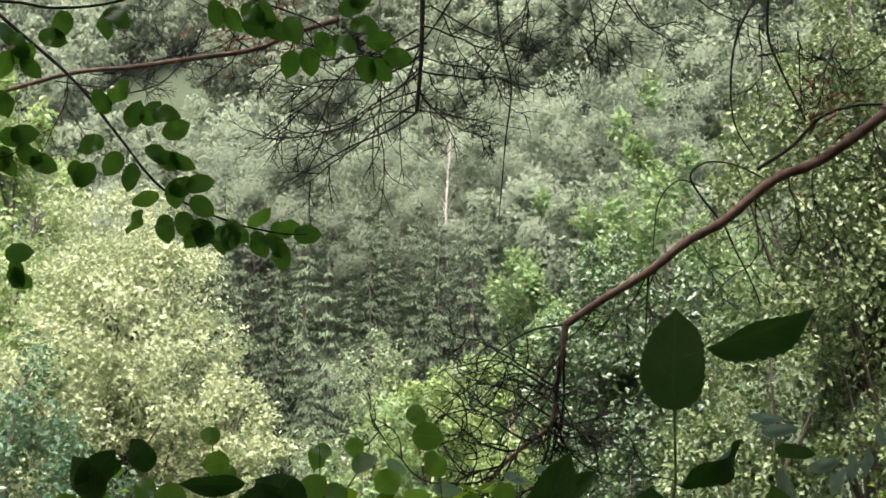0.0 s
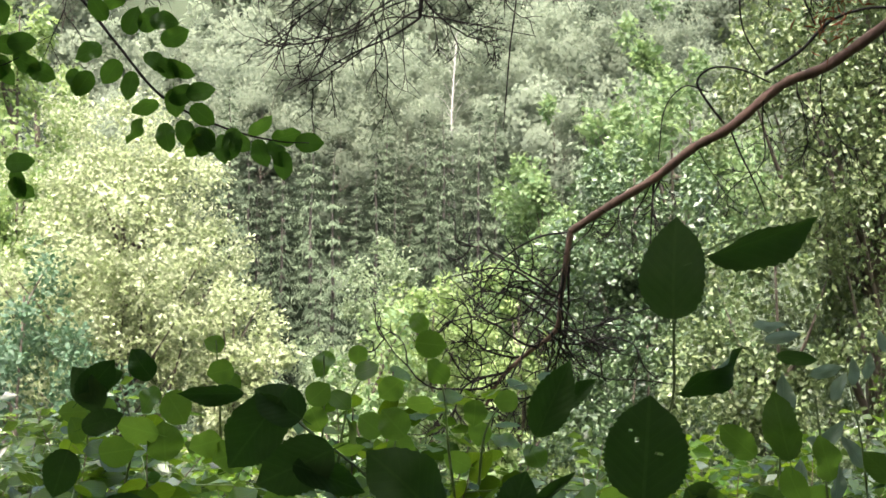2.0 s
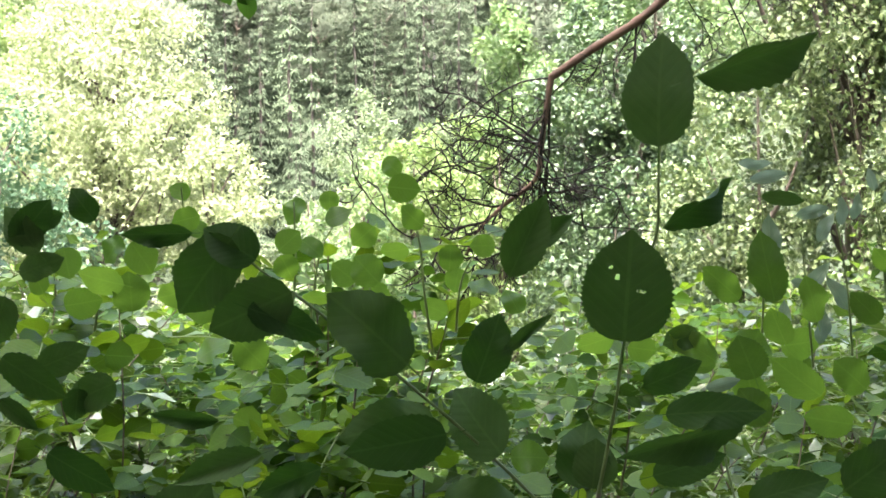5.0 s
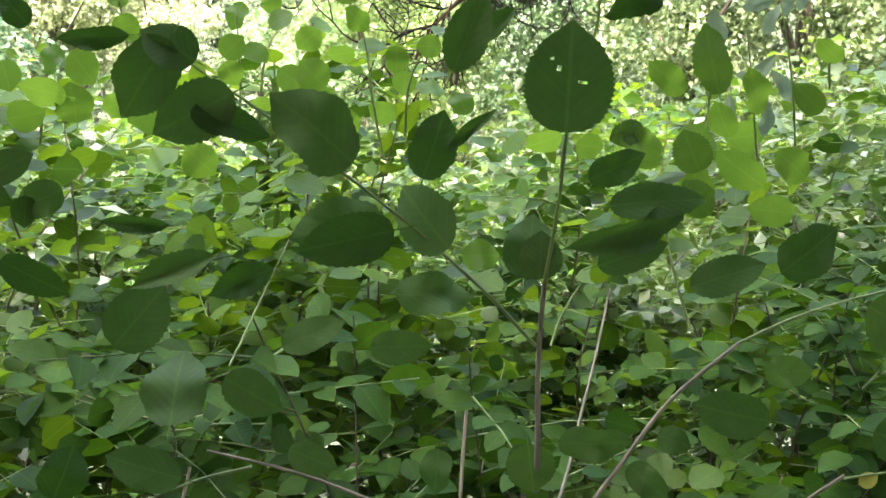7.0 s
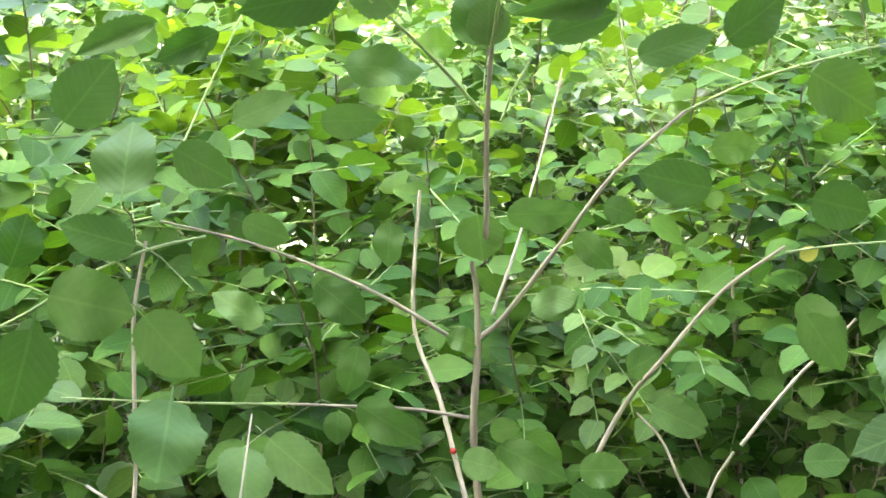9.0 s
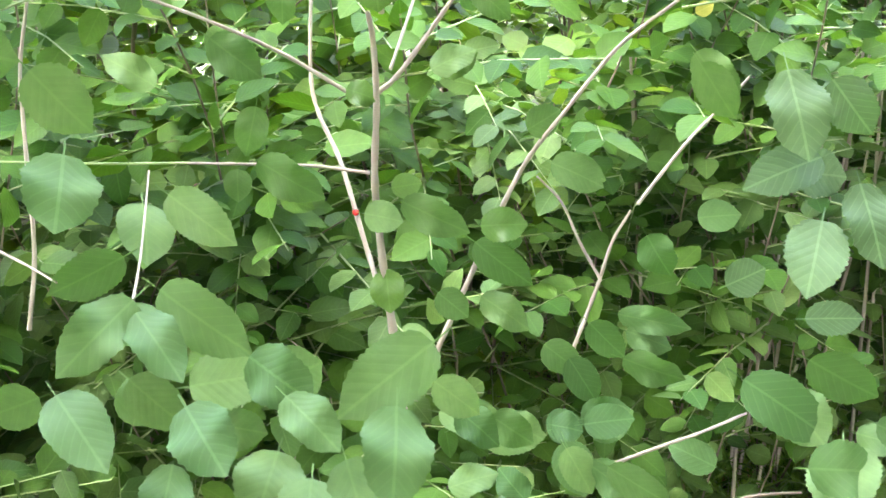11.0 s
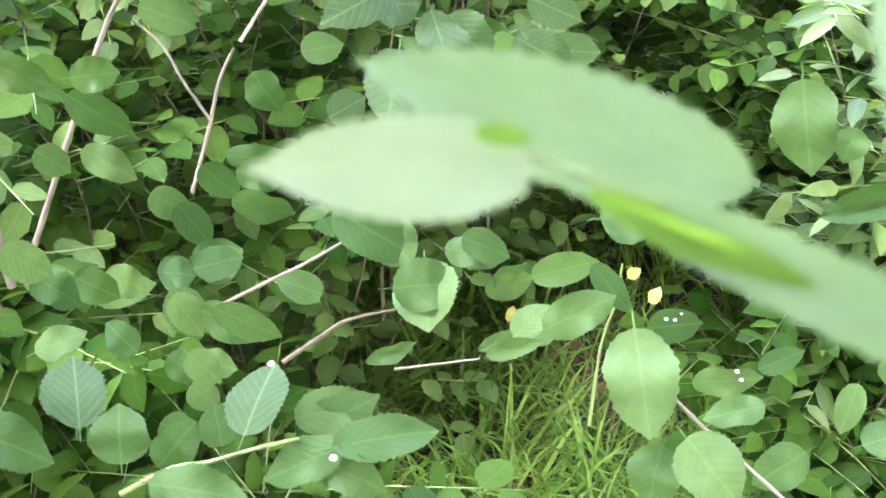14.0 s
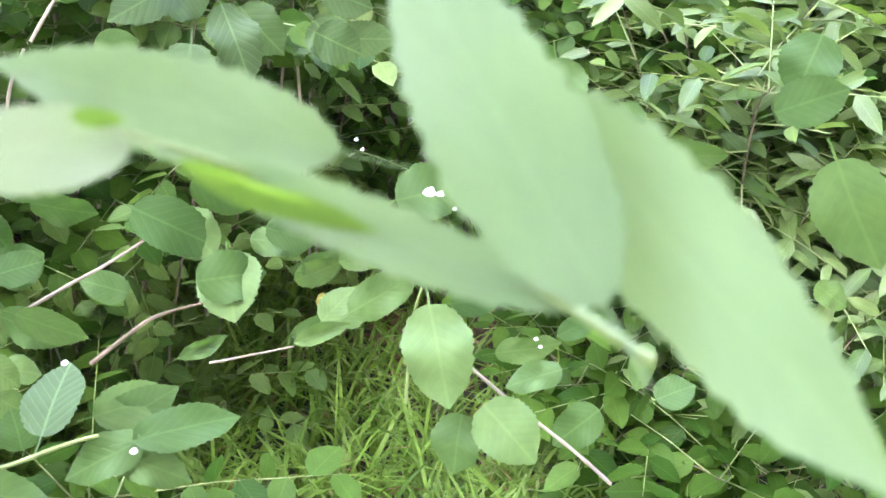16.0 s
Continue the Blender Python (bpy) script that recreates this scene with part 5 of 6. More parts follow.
tube("branch", [(0.187, 0.673, 0.920), (0.224, 0.668, 0.937), (0.248, 0.665, 0.947), (0.278, 0.662, 0.962)], 0.0018, 0.0012, M_STEM, shrub)
tube("branch", [(0.210, 0.596, 0.922), (0.234, 0.595, 0.936), (0.252, 0.594, 0.946), (0.268, 0.590, 0.951), (0.287, 0.584, 0.955)], 0.0021, 0.0011, M_DARK_STEM, shrub)
tube("branch", [(0.356, 0.371, 1.039), (0.369, 0.346, 1.027), (0.389, 0.314, 1.010), (0.400, 0.292, 0.999)], 0.0012, 0.0013, M_STEM, shrub)
tube("branch", [(0.319, 0.668, 0.822), (0.353, 0.656, 0.827), (0.383, 0.645, 0.832)], 0.0014, 0.0009, M_STEM, shrub)
BERRY_AT = (0.026, 0.896, 1.024)

# ---- the pine whose boughs reach over the shelf ----
pine = thing("pine_tree", "old pine with reddish bark and bare dead twigs", "tree")
tube("bough", [(1.341, 3.393, 2.770), (1.120, 3.417, 2.590), (0.923, 3.434, 2.451), (0.789, 3.438, 2.395), (0.639, 3.454, 2.274), (0.530, 3.460, 2.214), (0.421, 3.471, 2.129), (0.288, 3.480, 2.050), (0.171, 3.489, 1.973)], 0.0215, 0.0145, M_PINE_BARK, pine, 9)
BOUGH = [(1.341, 3.393, 2.770), (1.120, 3.417, 2.590), (0.923, 3.434, 2.451), (0.789, 3.438, 2.395), (0.639, 3.454, 2.274), (0.530, 3.460, 2.214), (0.421, 3.471, 2.129), (0.288, 3.480, 2.050), (0.171, 3.489, 1.973)]
tube("bough", [(0.174, 3.488, 1.977), (0.157, 3.508, 1.866), (0.145, 3.524, 1.784), (0.128, 3.542, 1.686), (0.036, 3.551, 1.612), (-0.040, 3.562, 1.538), (-0.079, 3.574, 1.464)], 0.0122, 0.0065, M_PINE_BARK, pine)
tube("bough", [(-1.364, 2.997, 2.543), (-1.153, 2.965, 2.585), (-0.992, 2.939, 2.589), (-0.834, 2.911, 2.599), (-0.650, 2.883, 2.613), (-0.542, 2.849, 2.642), (-0.422, 2.816, 2.665)], 0.0069, 0.0093, M_PINE_BARK, pine)
tube("bough", [(-0.210, 2.801, 2.799), (-0.211, 2.828, 2.659), (-0.216, 2.849, 2.546), (-0.227, 2.870, 2.434)], 0.0086, 0.0064, M_TWIG, pine)
tube("twig", [(0.171, 3.489, 1.973), (0.088, 3.487, 1.961), (0.004, 3.491, 1.918), (-0.063, 3.501, 1.849), (-0.114, 3.520, 1.734)], 0.0044, 0.0019, M_TWIG, pine, 5)
tube("twig", [(0.144, 3.542, 1.686), (0.185, 3.560, 1.604), (0.268, 3.575, 1.547), (0.385, 3.583, 1.540), (0.501, 3.591, 1.524)], 0.0037, 0.0019, M_TWIG, pine, 5)
tube("twig", [(0.622, 3.451, 2.285), (0.564, 3.434, 2.359), (0.543, 3.424, 2.408), (0.590, 3.419, 2.444), (0.673, 3.424, 2.437), (0.756, 3.436, 2.400)], 0.0050, 0.0031, M_TWIG, pine, 5)
tube("twig", [(0.740, 3.430, 2.425), (0.840, 3.422, 2.490), (0.924, 3.411, 2.573), (1.024, 3.409, 2.609), (1.124, 3.413, 2.614)], 0.0075, 0.0050, M_TWIG, pine, 5)
tube("twig", [(0.776, 3.331, 2.948), (0.772, 3.356, 2.818), (0.808, 3.377, 2.719), (0.857, 3.398, 2.621), (0.882, 3.410, 2.564)], 0.0063, 0.0031, M_TWIG, pine, 5)
tube("twig", [(0.743, 3.333, 2.932), (0.684, 3.352, 2.817), (0.663, 3.376, 2.686), (0.674, 3.402, 2.555), (0.731, 3.423, 2.457)], 0.0056, 0.0025, M_TWIG, pine, 5)
tube("twig", [(0.639, 3.455, 2.269), (0.672, 3.471, 2.195), (0.721, 3.492, 2.097), (0.746, 3.506, 2.032)], 0.0044, 0.0019, M_TWIG, pine, 5)
tube("twig", [(0.573, 3.431, 2.375), (0.506, 3.425, 2.391), (0.448, 3.435, 2.325), (0.430, 3.462, 2.178)], 0.0031, 0.0019, M_TWIG, pine, 5)
tube("twig", [(0.418, 3.471, 2.129), (0.413, 3.486, 2.047), (0.407, 3.508, 1.932)], 0.0050, 0.0025, M_TWIG, pine, 5)
tube("twig", [(-0.023, 3.104, 2.865), (-0.016, 3.128, 2.741), (0.015, 3.156, 2.603), (-0.002, 3.185, 2.448), (-0.013, 3.208, 2.325), (-0.023, 3.227, 2.224)], 0.0041, 0.0018, M_TWIG, pine, 5)
tube("twig", [(-0.248, 3.158, 2.525), (-0.323, 3.163, 2.478), (-0.433, 3.167, 2.431), (-0.528, 3.172, 2.377), (-0.622, 3.177, 2.330)], 0.0047, 0.0018, M_TWIG, pine, 5)
tube("twig", [(-0.248, 3.158, 2.525), (-0.339, 3.153, 2.524), (-0.465, 3.156, 2.478), (-0.669, 3.149, 2.465)], 0.0035, 0.0012, M_TWIG, pine, 5)
tube("twig", [(-0.244, 3.157, 2.532), (-0.150, 3.164, 2.517), (-0.072, 3.171, 2.502), (0.069, 3.183, 2.476)], 0.0035, 0.0012, M_TWIG, pine, 5)
tube("twig", [(-0.236, 3.135, 2.648), (-0.307, 3.143, 2.586), (-0.401, 3.150, 2.524), (-0.480, 3.161, 2.447)], 0.0035, 0.0012, M_TWIG, pine, 5)
tube("twig", [(0.322, 3.123, 2.851), (0.354, 3.134, 2.804), (0.400, 3.145, 2.758), (0.479, 3.146, 2.774), (0.557, 3.156, 2.743)], 0.0035, 0.0018, M_TWIG, pine, 5)
tube("twig", [(-0.211, 3.103, 2.818), (-0.102, 3.120, 2.757), (0.008, 3.135, 2.711), (0.102, 3.148, 2.665), (0.164, 3.175, 2.541)], 0.0035, 0.0012, M_TWIG, pine, 5)
tube("twig", [(1.056, 3.189, 2.699), (0.996, 3.195, 2.652), (0.949, 3.194, 2.644)], 0.0035, 0.0018, M_TWIG, pine, 5)
tube("twig", [(0.698, 3.174, 2.682), (0.745, 3.175, 2.690), (0.777, 3.175, 2.698)], 0.0047, 0.0024, M_TWIG, pine, 5)
tube("twig", [(-0.699, 3.103, 2.693), (-0.746, 3.095, 2.724), (-0.792, 3.081, 2.785), (-0.870, 3.068, 2.831)], 0.0035, 0.0018, M_TWIG, pine, 5)
tube("twig", [(-0.887, 3.099, 2.667), (-0.966, 3.108, 2.599), (-1.092, 3.108, 2.568), (-1.202, 3.099, 2.583)], 0.0029, 0.0012, M_TWIG, pine, 5)
tube("twig", [(0.120, 3.324, 1.754), (0.065, 3.319, 1.770), (-0.014, 3.312, 1.785), (-0.061, 3.312, 1.769)], 0.0029, 0.0012, M_TWIG, pine, 5)
tube("twig", [(0.096, 3.341, 1.662), (0.049, 3.333, 1.692), (-0.030, 3.323, 1.723), (-0.108, 3.319, 1.723)], 0.0029, 0.0012, M_TWIG, pine, 5)

# ---- the leafy twig that hangs in from the hazel overhead ----
hanging = thing("hanging_twig", "dark hanging twig with rounded green leaves", "branch")
tube("twig", [(-0.780, 1.557, 2.231), (-0.726, 1.556, 2.174), (-0.617, 1.565, 2.079), (-0.549, 1.569, 1.997), (-0.483, 1.573, 1.921), (-0.394, 1.571, 1.876), (-0.321, 1.564, 1.856), (-0.277, 1.553, 1.851)], 0.0036, 0.0011, M_TWIG, hanging)
tube("twig", [(-0.465, 1.569, 2.248), (-0.408, 1.578, 2.217), (-0.344, 1.586, 2.193), (-0.279, 1.593, 2.169), (-0.215, 1.604, 2.130), (-0.166, 1.608, 2.122)], 0.0024, 0.0008, M_TWIG, hanging)
tube("twig", [(-0.736, 1.509, 1.958), (-0.691, 1.513, 1.951), (-0.660, 1.512, 1.962)], 0.0015, 0.0008, M_TWIG, hanging)
tube("twig", [(-0.780, 1.563, 2.199), (-0.707, 1.567, 2.196), (-0.651, 1.571, 2.188), (-0.570, 1.574, 2.196), (-0.489, 1.572, 2.224)], 0.0032, 0.0020, M_TWIG, hanging)
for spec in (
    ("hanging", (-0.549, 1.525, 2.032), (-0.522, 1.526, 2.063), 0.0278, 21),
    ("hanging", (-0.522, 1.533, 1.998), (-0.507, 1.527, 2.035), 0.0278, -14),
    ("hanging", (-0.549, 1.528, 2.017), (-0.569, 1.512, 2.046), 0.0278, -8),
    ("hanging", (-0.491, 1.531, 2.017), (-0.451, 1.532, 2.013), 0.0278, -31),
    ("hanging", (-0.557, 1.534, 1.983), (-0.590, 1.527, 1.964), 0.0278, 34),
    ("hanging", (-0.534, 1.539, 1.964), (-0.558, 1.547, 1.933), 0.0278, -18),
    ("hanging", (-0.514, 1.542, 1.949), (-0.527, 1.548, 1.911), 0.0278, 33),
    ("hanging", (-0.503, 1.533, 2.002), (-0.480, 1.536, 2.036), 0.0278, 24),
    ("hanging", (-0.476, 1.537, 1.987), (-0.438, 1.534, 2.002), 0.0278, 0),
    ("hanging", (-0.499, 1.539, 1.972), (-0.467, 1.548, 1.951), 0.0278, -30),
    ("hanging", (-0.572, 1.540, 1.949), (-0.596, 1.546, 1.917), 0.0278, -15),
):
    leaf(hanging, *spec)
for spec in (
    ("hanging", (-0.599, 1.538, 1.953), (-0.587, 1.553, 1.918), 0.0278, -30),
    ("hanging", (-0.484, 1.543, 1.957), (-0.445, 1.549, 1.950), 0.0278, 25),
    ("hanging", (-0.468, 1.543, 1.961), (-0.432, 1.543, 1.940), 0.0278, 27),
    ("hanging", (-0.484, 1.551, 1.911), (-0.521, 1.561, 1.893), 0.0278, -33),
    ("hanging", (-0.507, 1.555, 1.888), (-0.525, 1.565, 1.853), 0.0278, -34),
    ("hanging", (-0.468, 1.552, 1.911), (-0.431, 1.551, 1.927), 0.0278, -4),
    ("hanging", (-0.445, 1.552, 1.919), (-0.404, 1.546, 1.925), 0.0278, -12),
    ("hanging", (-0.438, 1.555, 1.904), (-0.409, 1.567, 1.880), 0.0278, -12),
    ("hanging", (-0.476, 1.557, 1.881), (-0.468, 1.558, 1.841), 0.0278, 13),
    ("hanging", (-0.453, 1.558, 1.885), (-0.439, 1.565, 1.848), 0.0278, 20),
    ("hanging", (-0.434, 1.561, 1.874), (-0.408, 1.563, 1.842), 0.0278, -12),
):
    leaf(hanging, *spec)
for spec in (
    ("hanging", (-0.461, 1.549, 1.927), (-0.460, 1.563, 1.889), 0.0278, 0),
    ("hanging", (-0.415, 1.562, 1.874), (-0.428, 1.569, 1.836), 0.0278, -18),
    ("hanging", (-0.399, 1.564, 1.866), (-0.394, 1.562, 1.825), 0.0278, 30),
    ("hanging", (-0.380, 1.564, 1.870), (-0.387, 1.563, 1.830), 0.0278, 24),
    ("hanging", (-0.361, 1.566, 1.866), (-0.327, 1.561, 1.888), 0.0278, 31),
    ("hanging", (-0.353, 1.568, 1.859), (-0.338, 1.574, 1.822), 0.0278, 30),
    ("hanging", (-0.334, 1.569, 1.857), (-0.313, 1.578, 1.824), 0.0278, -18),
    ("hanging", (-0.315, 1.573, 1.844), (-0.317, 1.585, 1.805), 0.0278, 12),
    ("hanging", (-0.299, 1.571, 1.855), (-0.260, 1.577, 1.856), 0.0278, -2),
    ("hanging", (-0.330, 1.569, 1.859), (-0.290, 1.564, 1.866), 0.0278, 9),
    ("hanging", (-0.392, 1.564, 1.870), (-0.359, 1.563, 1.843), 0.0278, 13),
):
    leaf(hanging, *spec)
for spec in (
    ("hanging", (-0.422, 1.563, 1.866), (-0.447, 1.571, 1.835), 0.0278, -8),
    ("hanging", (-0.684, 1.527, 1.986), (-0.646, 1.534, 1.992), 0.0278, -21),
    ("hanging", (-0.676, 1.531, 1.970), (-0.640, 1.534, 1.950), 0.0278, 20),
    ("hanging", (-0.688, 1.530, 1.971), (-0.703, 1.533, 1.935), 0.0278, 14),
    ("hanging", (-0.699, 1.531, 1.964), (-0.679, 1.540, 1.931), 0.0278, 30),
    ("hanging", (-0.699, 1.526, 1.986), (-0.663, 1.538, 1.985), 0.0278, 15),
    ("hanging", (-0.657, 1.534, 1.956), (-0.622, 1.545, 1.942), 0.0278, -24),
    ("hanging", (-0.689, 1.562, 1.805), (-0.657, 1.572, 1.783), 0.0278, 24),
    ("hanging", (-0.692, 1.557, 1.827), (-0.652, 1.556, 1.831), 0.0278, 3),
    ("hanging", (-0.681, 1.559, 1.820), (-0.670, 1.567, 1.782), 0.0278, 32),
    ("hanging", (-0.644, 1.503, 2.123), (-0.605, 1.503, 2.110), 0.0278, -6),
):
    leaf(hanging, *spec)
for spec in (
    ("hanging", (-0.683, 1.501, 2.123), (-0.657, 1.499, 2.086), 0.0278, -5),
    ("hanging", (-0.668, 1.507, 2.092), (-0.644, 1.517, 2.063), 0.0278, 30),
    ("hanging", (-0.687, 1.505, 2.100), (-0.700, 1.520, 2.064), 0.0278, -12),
    ("hanging", (-0.652, 1.505, 2.108), (-0.686, 1.518, 2.084), 0.0278, -21),
    ("hanging", (-0.699, 1.515, 2.047), (-0.687, 1.528, 2.012), 0.0278, -23),
    ("hanging", (-0.698, 1.497, 2.138), (-0.676, 1.503, 2.104), 0.0278, -29),
    ("hanging", (-0.390, 1.509, 2.158), (-0.370, 1.523, 2.127), 0.0278, 23),
    ("hanging", (-0.367, 1.509, 2.162), (-0.335, 1.509, 2.134), 0.0278, 1),
    ("hanging", (-0.344, 1.509, 2.166), (-0.325, 1.512, 2.129), 0.0278, 0),
    ("hanging", (-0.405, 1.506, 2.169), (-0.399, 1.514, 2.131), 0.0278, -27),
    ("hanging", (-0.367, 1.513, 2.139), (-0.331, 1.525, 2.126), 0.0278, -15),
):
    leaf(hanging, *spec)
for spec in (
    ("hanging", (-0.236, 1.517, 2.155), (-0.197, 1.515, 2.166), 0.0278, -30),
    ("hanging", (-0.220, 1.520, 2.139), (-0.180, 1.515, 2.128), 0.0278, -21),
    ("hanging", (-0.205, 1.530, 2.094), (-0.191, 1.535, 2.056), 0.0278, 29),
    ("hanging", (-0.190, 1.531, 2.090), (-0.166, 1.546, 2.062), 0.0278, -1),
    ("hanging", (-0.175, 1.531, 2.094), (-0.135, 1.533, 2.090), 0.0278, 11),
    ("hanging", (-0.198, 1.527, 2.113), (-0.158, 1.535, 2.120), 0.0278, -11),
    ("hanging", (-0.278, 1.524, 2.105), (-0.273, 1.538, 2.068), 0.0278, -7),
    ("hanging", (-0.298, 1.524, 2.101), (-0.307, 1.533, 2.064), 0.0278, 16),
    ("hanging", (-0.267, 1.521, 2.124), (-0.242, 1.528, 2.093), 0.0278, 13),
    ("hanging", (-0.244, 1.523, 2.120), (-0.209, 1.532, 2.103), 0.0278, -34),
    ("hanging", (-0.305, 1.515, 2.147), (-0.289, 1.514, 2.107), 0.0278, -24),
):
    leaf(hanging, *spec)
for spec in (
    ("hanging", (-0.220, 1.516, 2.162), (-0.187, 1.508, 2.182), 0.0278, -20),
    ("hanging", (-0.552, 1.501, 2.157), (-0.518, 1.499, 2.129), 0.0278, -19),
    ("hanging", (-0.552, 1.501, 2.153), (-0.554, 1.511, 2.115), 0.0278, 27),
    ("hanging", (-0.606, 1.499, 2.153), (-0.618, 1.502, 2.115), 0.0278, -9),
    ("hanging", (-0.336, 1.515, 2.139), (-0.303, 1.519, 2.116), 0.0278, 12),
):
    leaf(hanging, *spec)

# chalky bird droppings on a few leaves
def dropping(x, y, z, size):
    """A flat white fleck, as it dried on a leaf."""
    v, f = tube_arrays([(0, 0, -0.4), (0, 0, -0.15), (0.1, 0, 0.15), (0, 0.1, 0.3)], 1.1, 0.3, 7)
    return part("white_fleck", mesh_of("white_fleck", v * size + [x, y, z], f, M_WHITE), shrub, "chalky white bird dropping")


dropping(0.163, 0.337, 1.097, 0.0022)
dropping(0.446, 0.501, 0.965, 0.0018)
dropping(0.451, 0.498, 0.965, 0.0016)
dropping(0.456, 0.499, 0.968, 0.0014)
dropping(0.455, 0.434, 0.972, 0.0020)
dropping(0.456, 0.430, 0.968, 0.0018)
dropping(0.098, 0.359, 1.092, 0.0022)
dropping(0.391, 0.474, 1.081, 0.0050)
dropping(0.396, 0.470, 1.080, 0.0030)
dropping(0.401, 0.461, 1.073, 0.0018)
dropping(0.382, 0.549, 1.078, 0.0020)
dropping(0.384, 0.544, 1.073, 0.0020)
dropping(0.020, 0.419, 1.136, 0.0022)
dropping(0.149, 0.376, 1.121, 0.0020)
berry = new("berry", mesh_of("berry", *(lambda u, v: (np.stack([np.cos(u) * np.sin(v), np.sin(u) * np.sin(v), np.cos(v) * 0.9], -1).reshape(-1, 3),
                                         [(i * 9 + j, i * 9 + (j + 1) % 9, (i + 1) * 9 + (j + 1) % 9, (i + 1) * 9 + j) for i in range(6) for j in range(9)]))
                             (*np.meshgrid(np.linspace(0, 2 * np.pi, 9, endpoint=False), np.linspace(0.05, 3.09, 7))[::1]), M_BERRY))
berry.matrix_basis = Matrix.Translation(BERRY_AT) @ Matrix.Scale(0.003, 4)
tagged(berry, "small shiny red berry on a shrub stem", "berry")

# the pine's trunk beside the shelf, its crown overhead and its fine dead twigs
PX, PY = 3.1, 1.6
tube("trunk", [(PX, PY, -0.4), (PX + 0.05, PY, 2), (PX - 0.05, PY + 0.1, 5), (PX, PY, 12)], 0.2, 0.08, M_PINE_BARK, pine, 12)
tube("bough", [(PX, PY, 2.3), (2.4, 2.6, 2.55), BOUGH[0], BOUGH[1]], 0.055, 0.031, M_PINE_BARK, pine, 9)
rng = np.random.default_rng(77)


def spray(start, way, length, r, curl=0.06, depth=2):
    """A bare pine twig: a bowed line with its tip turned up and side twigs that fan out from it in turn."""
    way, k = unit(way), np.linspace(0, 1, 11)[:, None]
    aside = unit(np.cross(way, [0.15, 1.0, 0.1]))
    ln = length * rng.uniform(0.75, 1.2)
    phase, turns = rng.uniform(0, 6.28), rng.uniform(2.5, 5.0)
    line = start + way * ln * k + np.array([0, 0, -0.25]) * ln * k * (1 - k * rng.uniform(0.6, 1.3))
    line = line + aside * curl * ln * (np.sin(k * turns + phase) - np.sin(phase)) + np.cumsum(rng.normal(0, 0.012 * ln, (11, 3)), 0) * [1, 1.6, 1]
    lines = [(line, r, r * 0.45)]
    if depth:
        flip = rng.choice([-1, 1])
        for s in np.sort(rng.uniform(0.15, 0.97, int(rng.integers(4, 8)))):
            flip = -flip
            i = min(int(s * 10), 9)
            along = unit(line[i + 1] - line[i])
            lines += spray(line[i], along * 0.8 + aside * flip * rng.uniform(0.45, 0.9) + rng.normal(0, 0.22, 3), ln * (0.62 - 0.35 * s), r * 0.66, curl, depth - 1)
    return lines


def bare_twigs(n, a, b, way, length, r, curl=0.06, loose=0.35, depth=2):
    """Sprays that leave the line from a to b at uneven steps."""
    lines = []
    for s in (np.arange(n) + rng.uniform(0.1, 0.9, n)) / n:
        start = np.array(a) * (1 - s) + np.array(b) * s
        lines += spray(start, unit(way) + rng.normal(0, loose, 3) * [1, 0.7, 1], length, r * rng.uniform(0.75, 1.2), curl, depth)
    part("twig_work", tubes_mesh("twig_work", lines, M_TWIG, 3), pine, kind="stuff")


# the fan under the dark bough, the dead work along the left bough, and the tangle round the forked end
bare_twigs(6, (-0.21, 2.83, 2.66), (-0.227, 2.87, 2.44), (-0.9, 0.1, -0.28), 0.42, 0.0042, loose=0.16)
bare_twigs(4, (-0.21, 2.83, 2.68), (-0.225, 2.87, 2.46), (0.9, 0.1, -0.1), 0.3, 0.0036, loose=0.3)
bare_twigs(6, (-1.3, 2.99, 2.56), (-0.5, 2.85, 2.65), (0.5, 0.1, 0.5), 0.26, 0.003, loose=0.5)
bare_twigs(5, (-1.2, 2.97, 2.58), (-0.5, 2.85, 2.65), (-0.6, 0.1, -0.5), 0.22, 0.0026, loose=0.4)
bare_twigs(5, (-0.15, 3.0, 2.84), (0.4, 3.1, 2.86), (-0.3, 0.1, -0.7), 0.3, 0.0036, loose=0.4)
bare_twigs(4, (0.0, 3.0, 2.8), (0.6, 3.15, 2.84), (0.6, 0.1, -0.3), 0.26, 0.0034, loose=0.4)
bare_twigs(4, (0.7, 3.35, 2.86), (1.05, 3.4, 2.8), (0.1, 0.0, -0.8), 0.24, 0.0038, curl=0.1)
bare_twigs(4, (1.12, 3.417, 2.6), (0.7, 3.44, 2.34), (0.1, 0.1, -0.9), 0.3, 0.0036, curl=0.1, loose=0.3)
bare_twigs(5, (0.6, 3.46, 2.24), (0.2, 3.49, 1.99), (-0.2, 0.1, -0.8), 0.2, 0.0034, curl=0.1)
bare_twigs(7, (0.165, 3.5, 1.92), (0.128, 3.54, 1.69), (-0.9, 0.0, -0.15), 0.34, 0.0052, curl=0.2, loose=0.45)
bare_twigs(6, (0.12, 3.54, 1.68), (-0.05, 3.56, 1.53), (-0.7, 0.0, 0.1), 0.33, 0.0052, curl=0.2, loose=0.5)
bare_twigs(6, (0.16, 3.5, 1.86), (0.1, 3.55, 1.66), (0.75, 0.0, -0.5), 0.28, 0.0048, curl=0.2, loose=0.45)

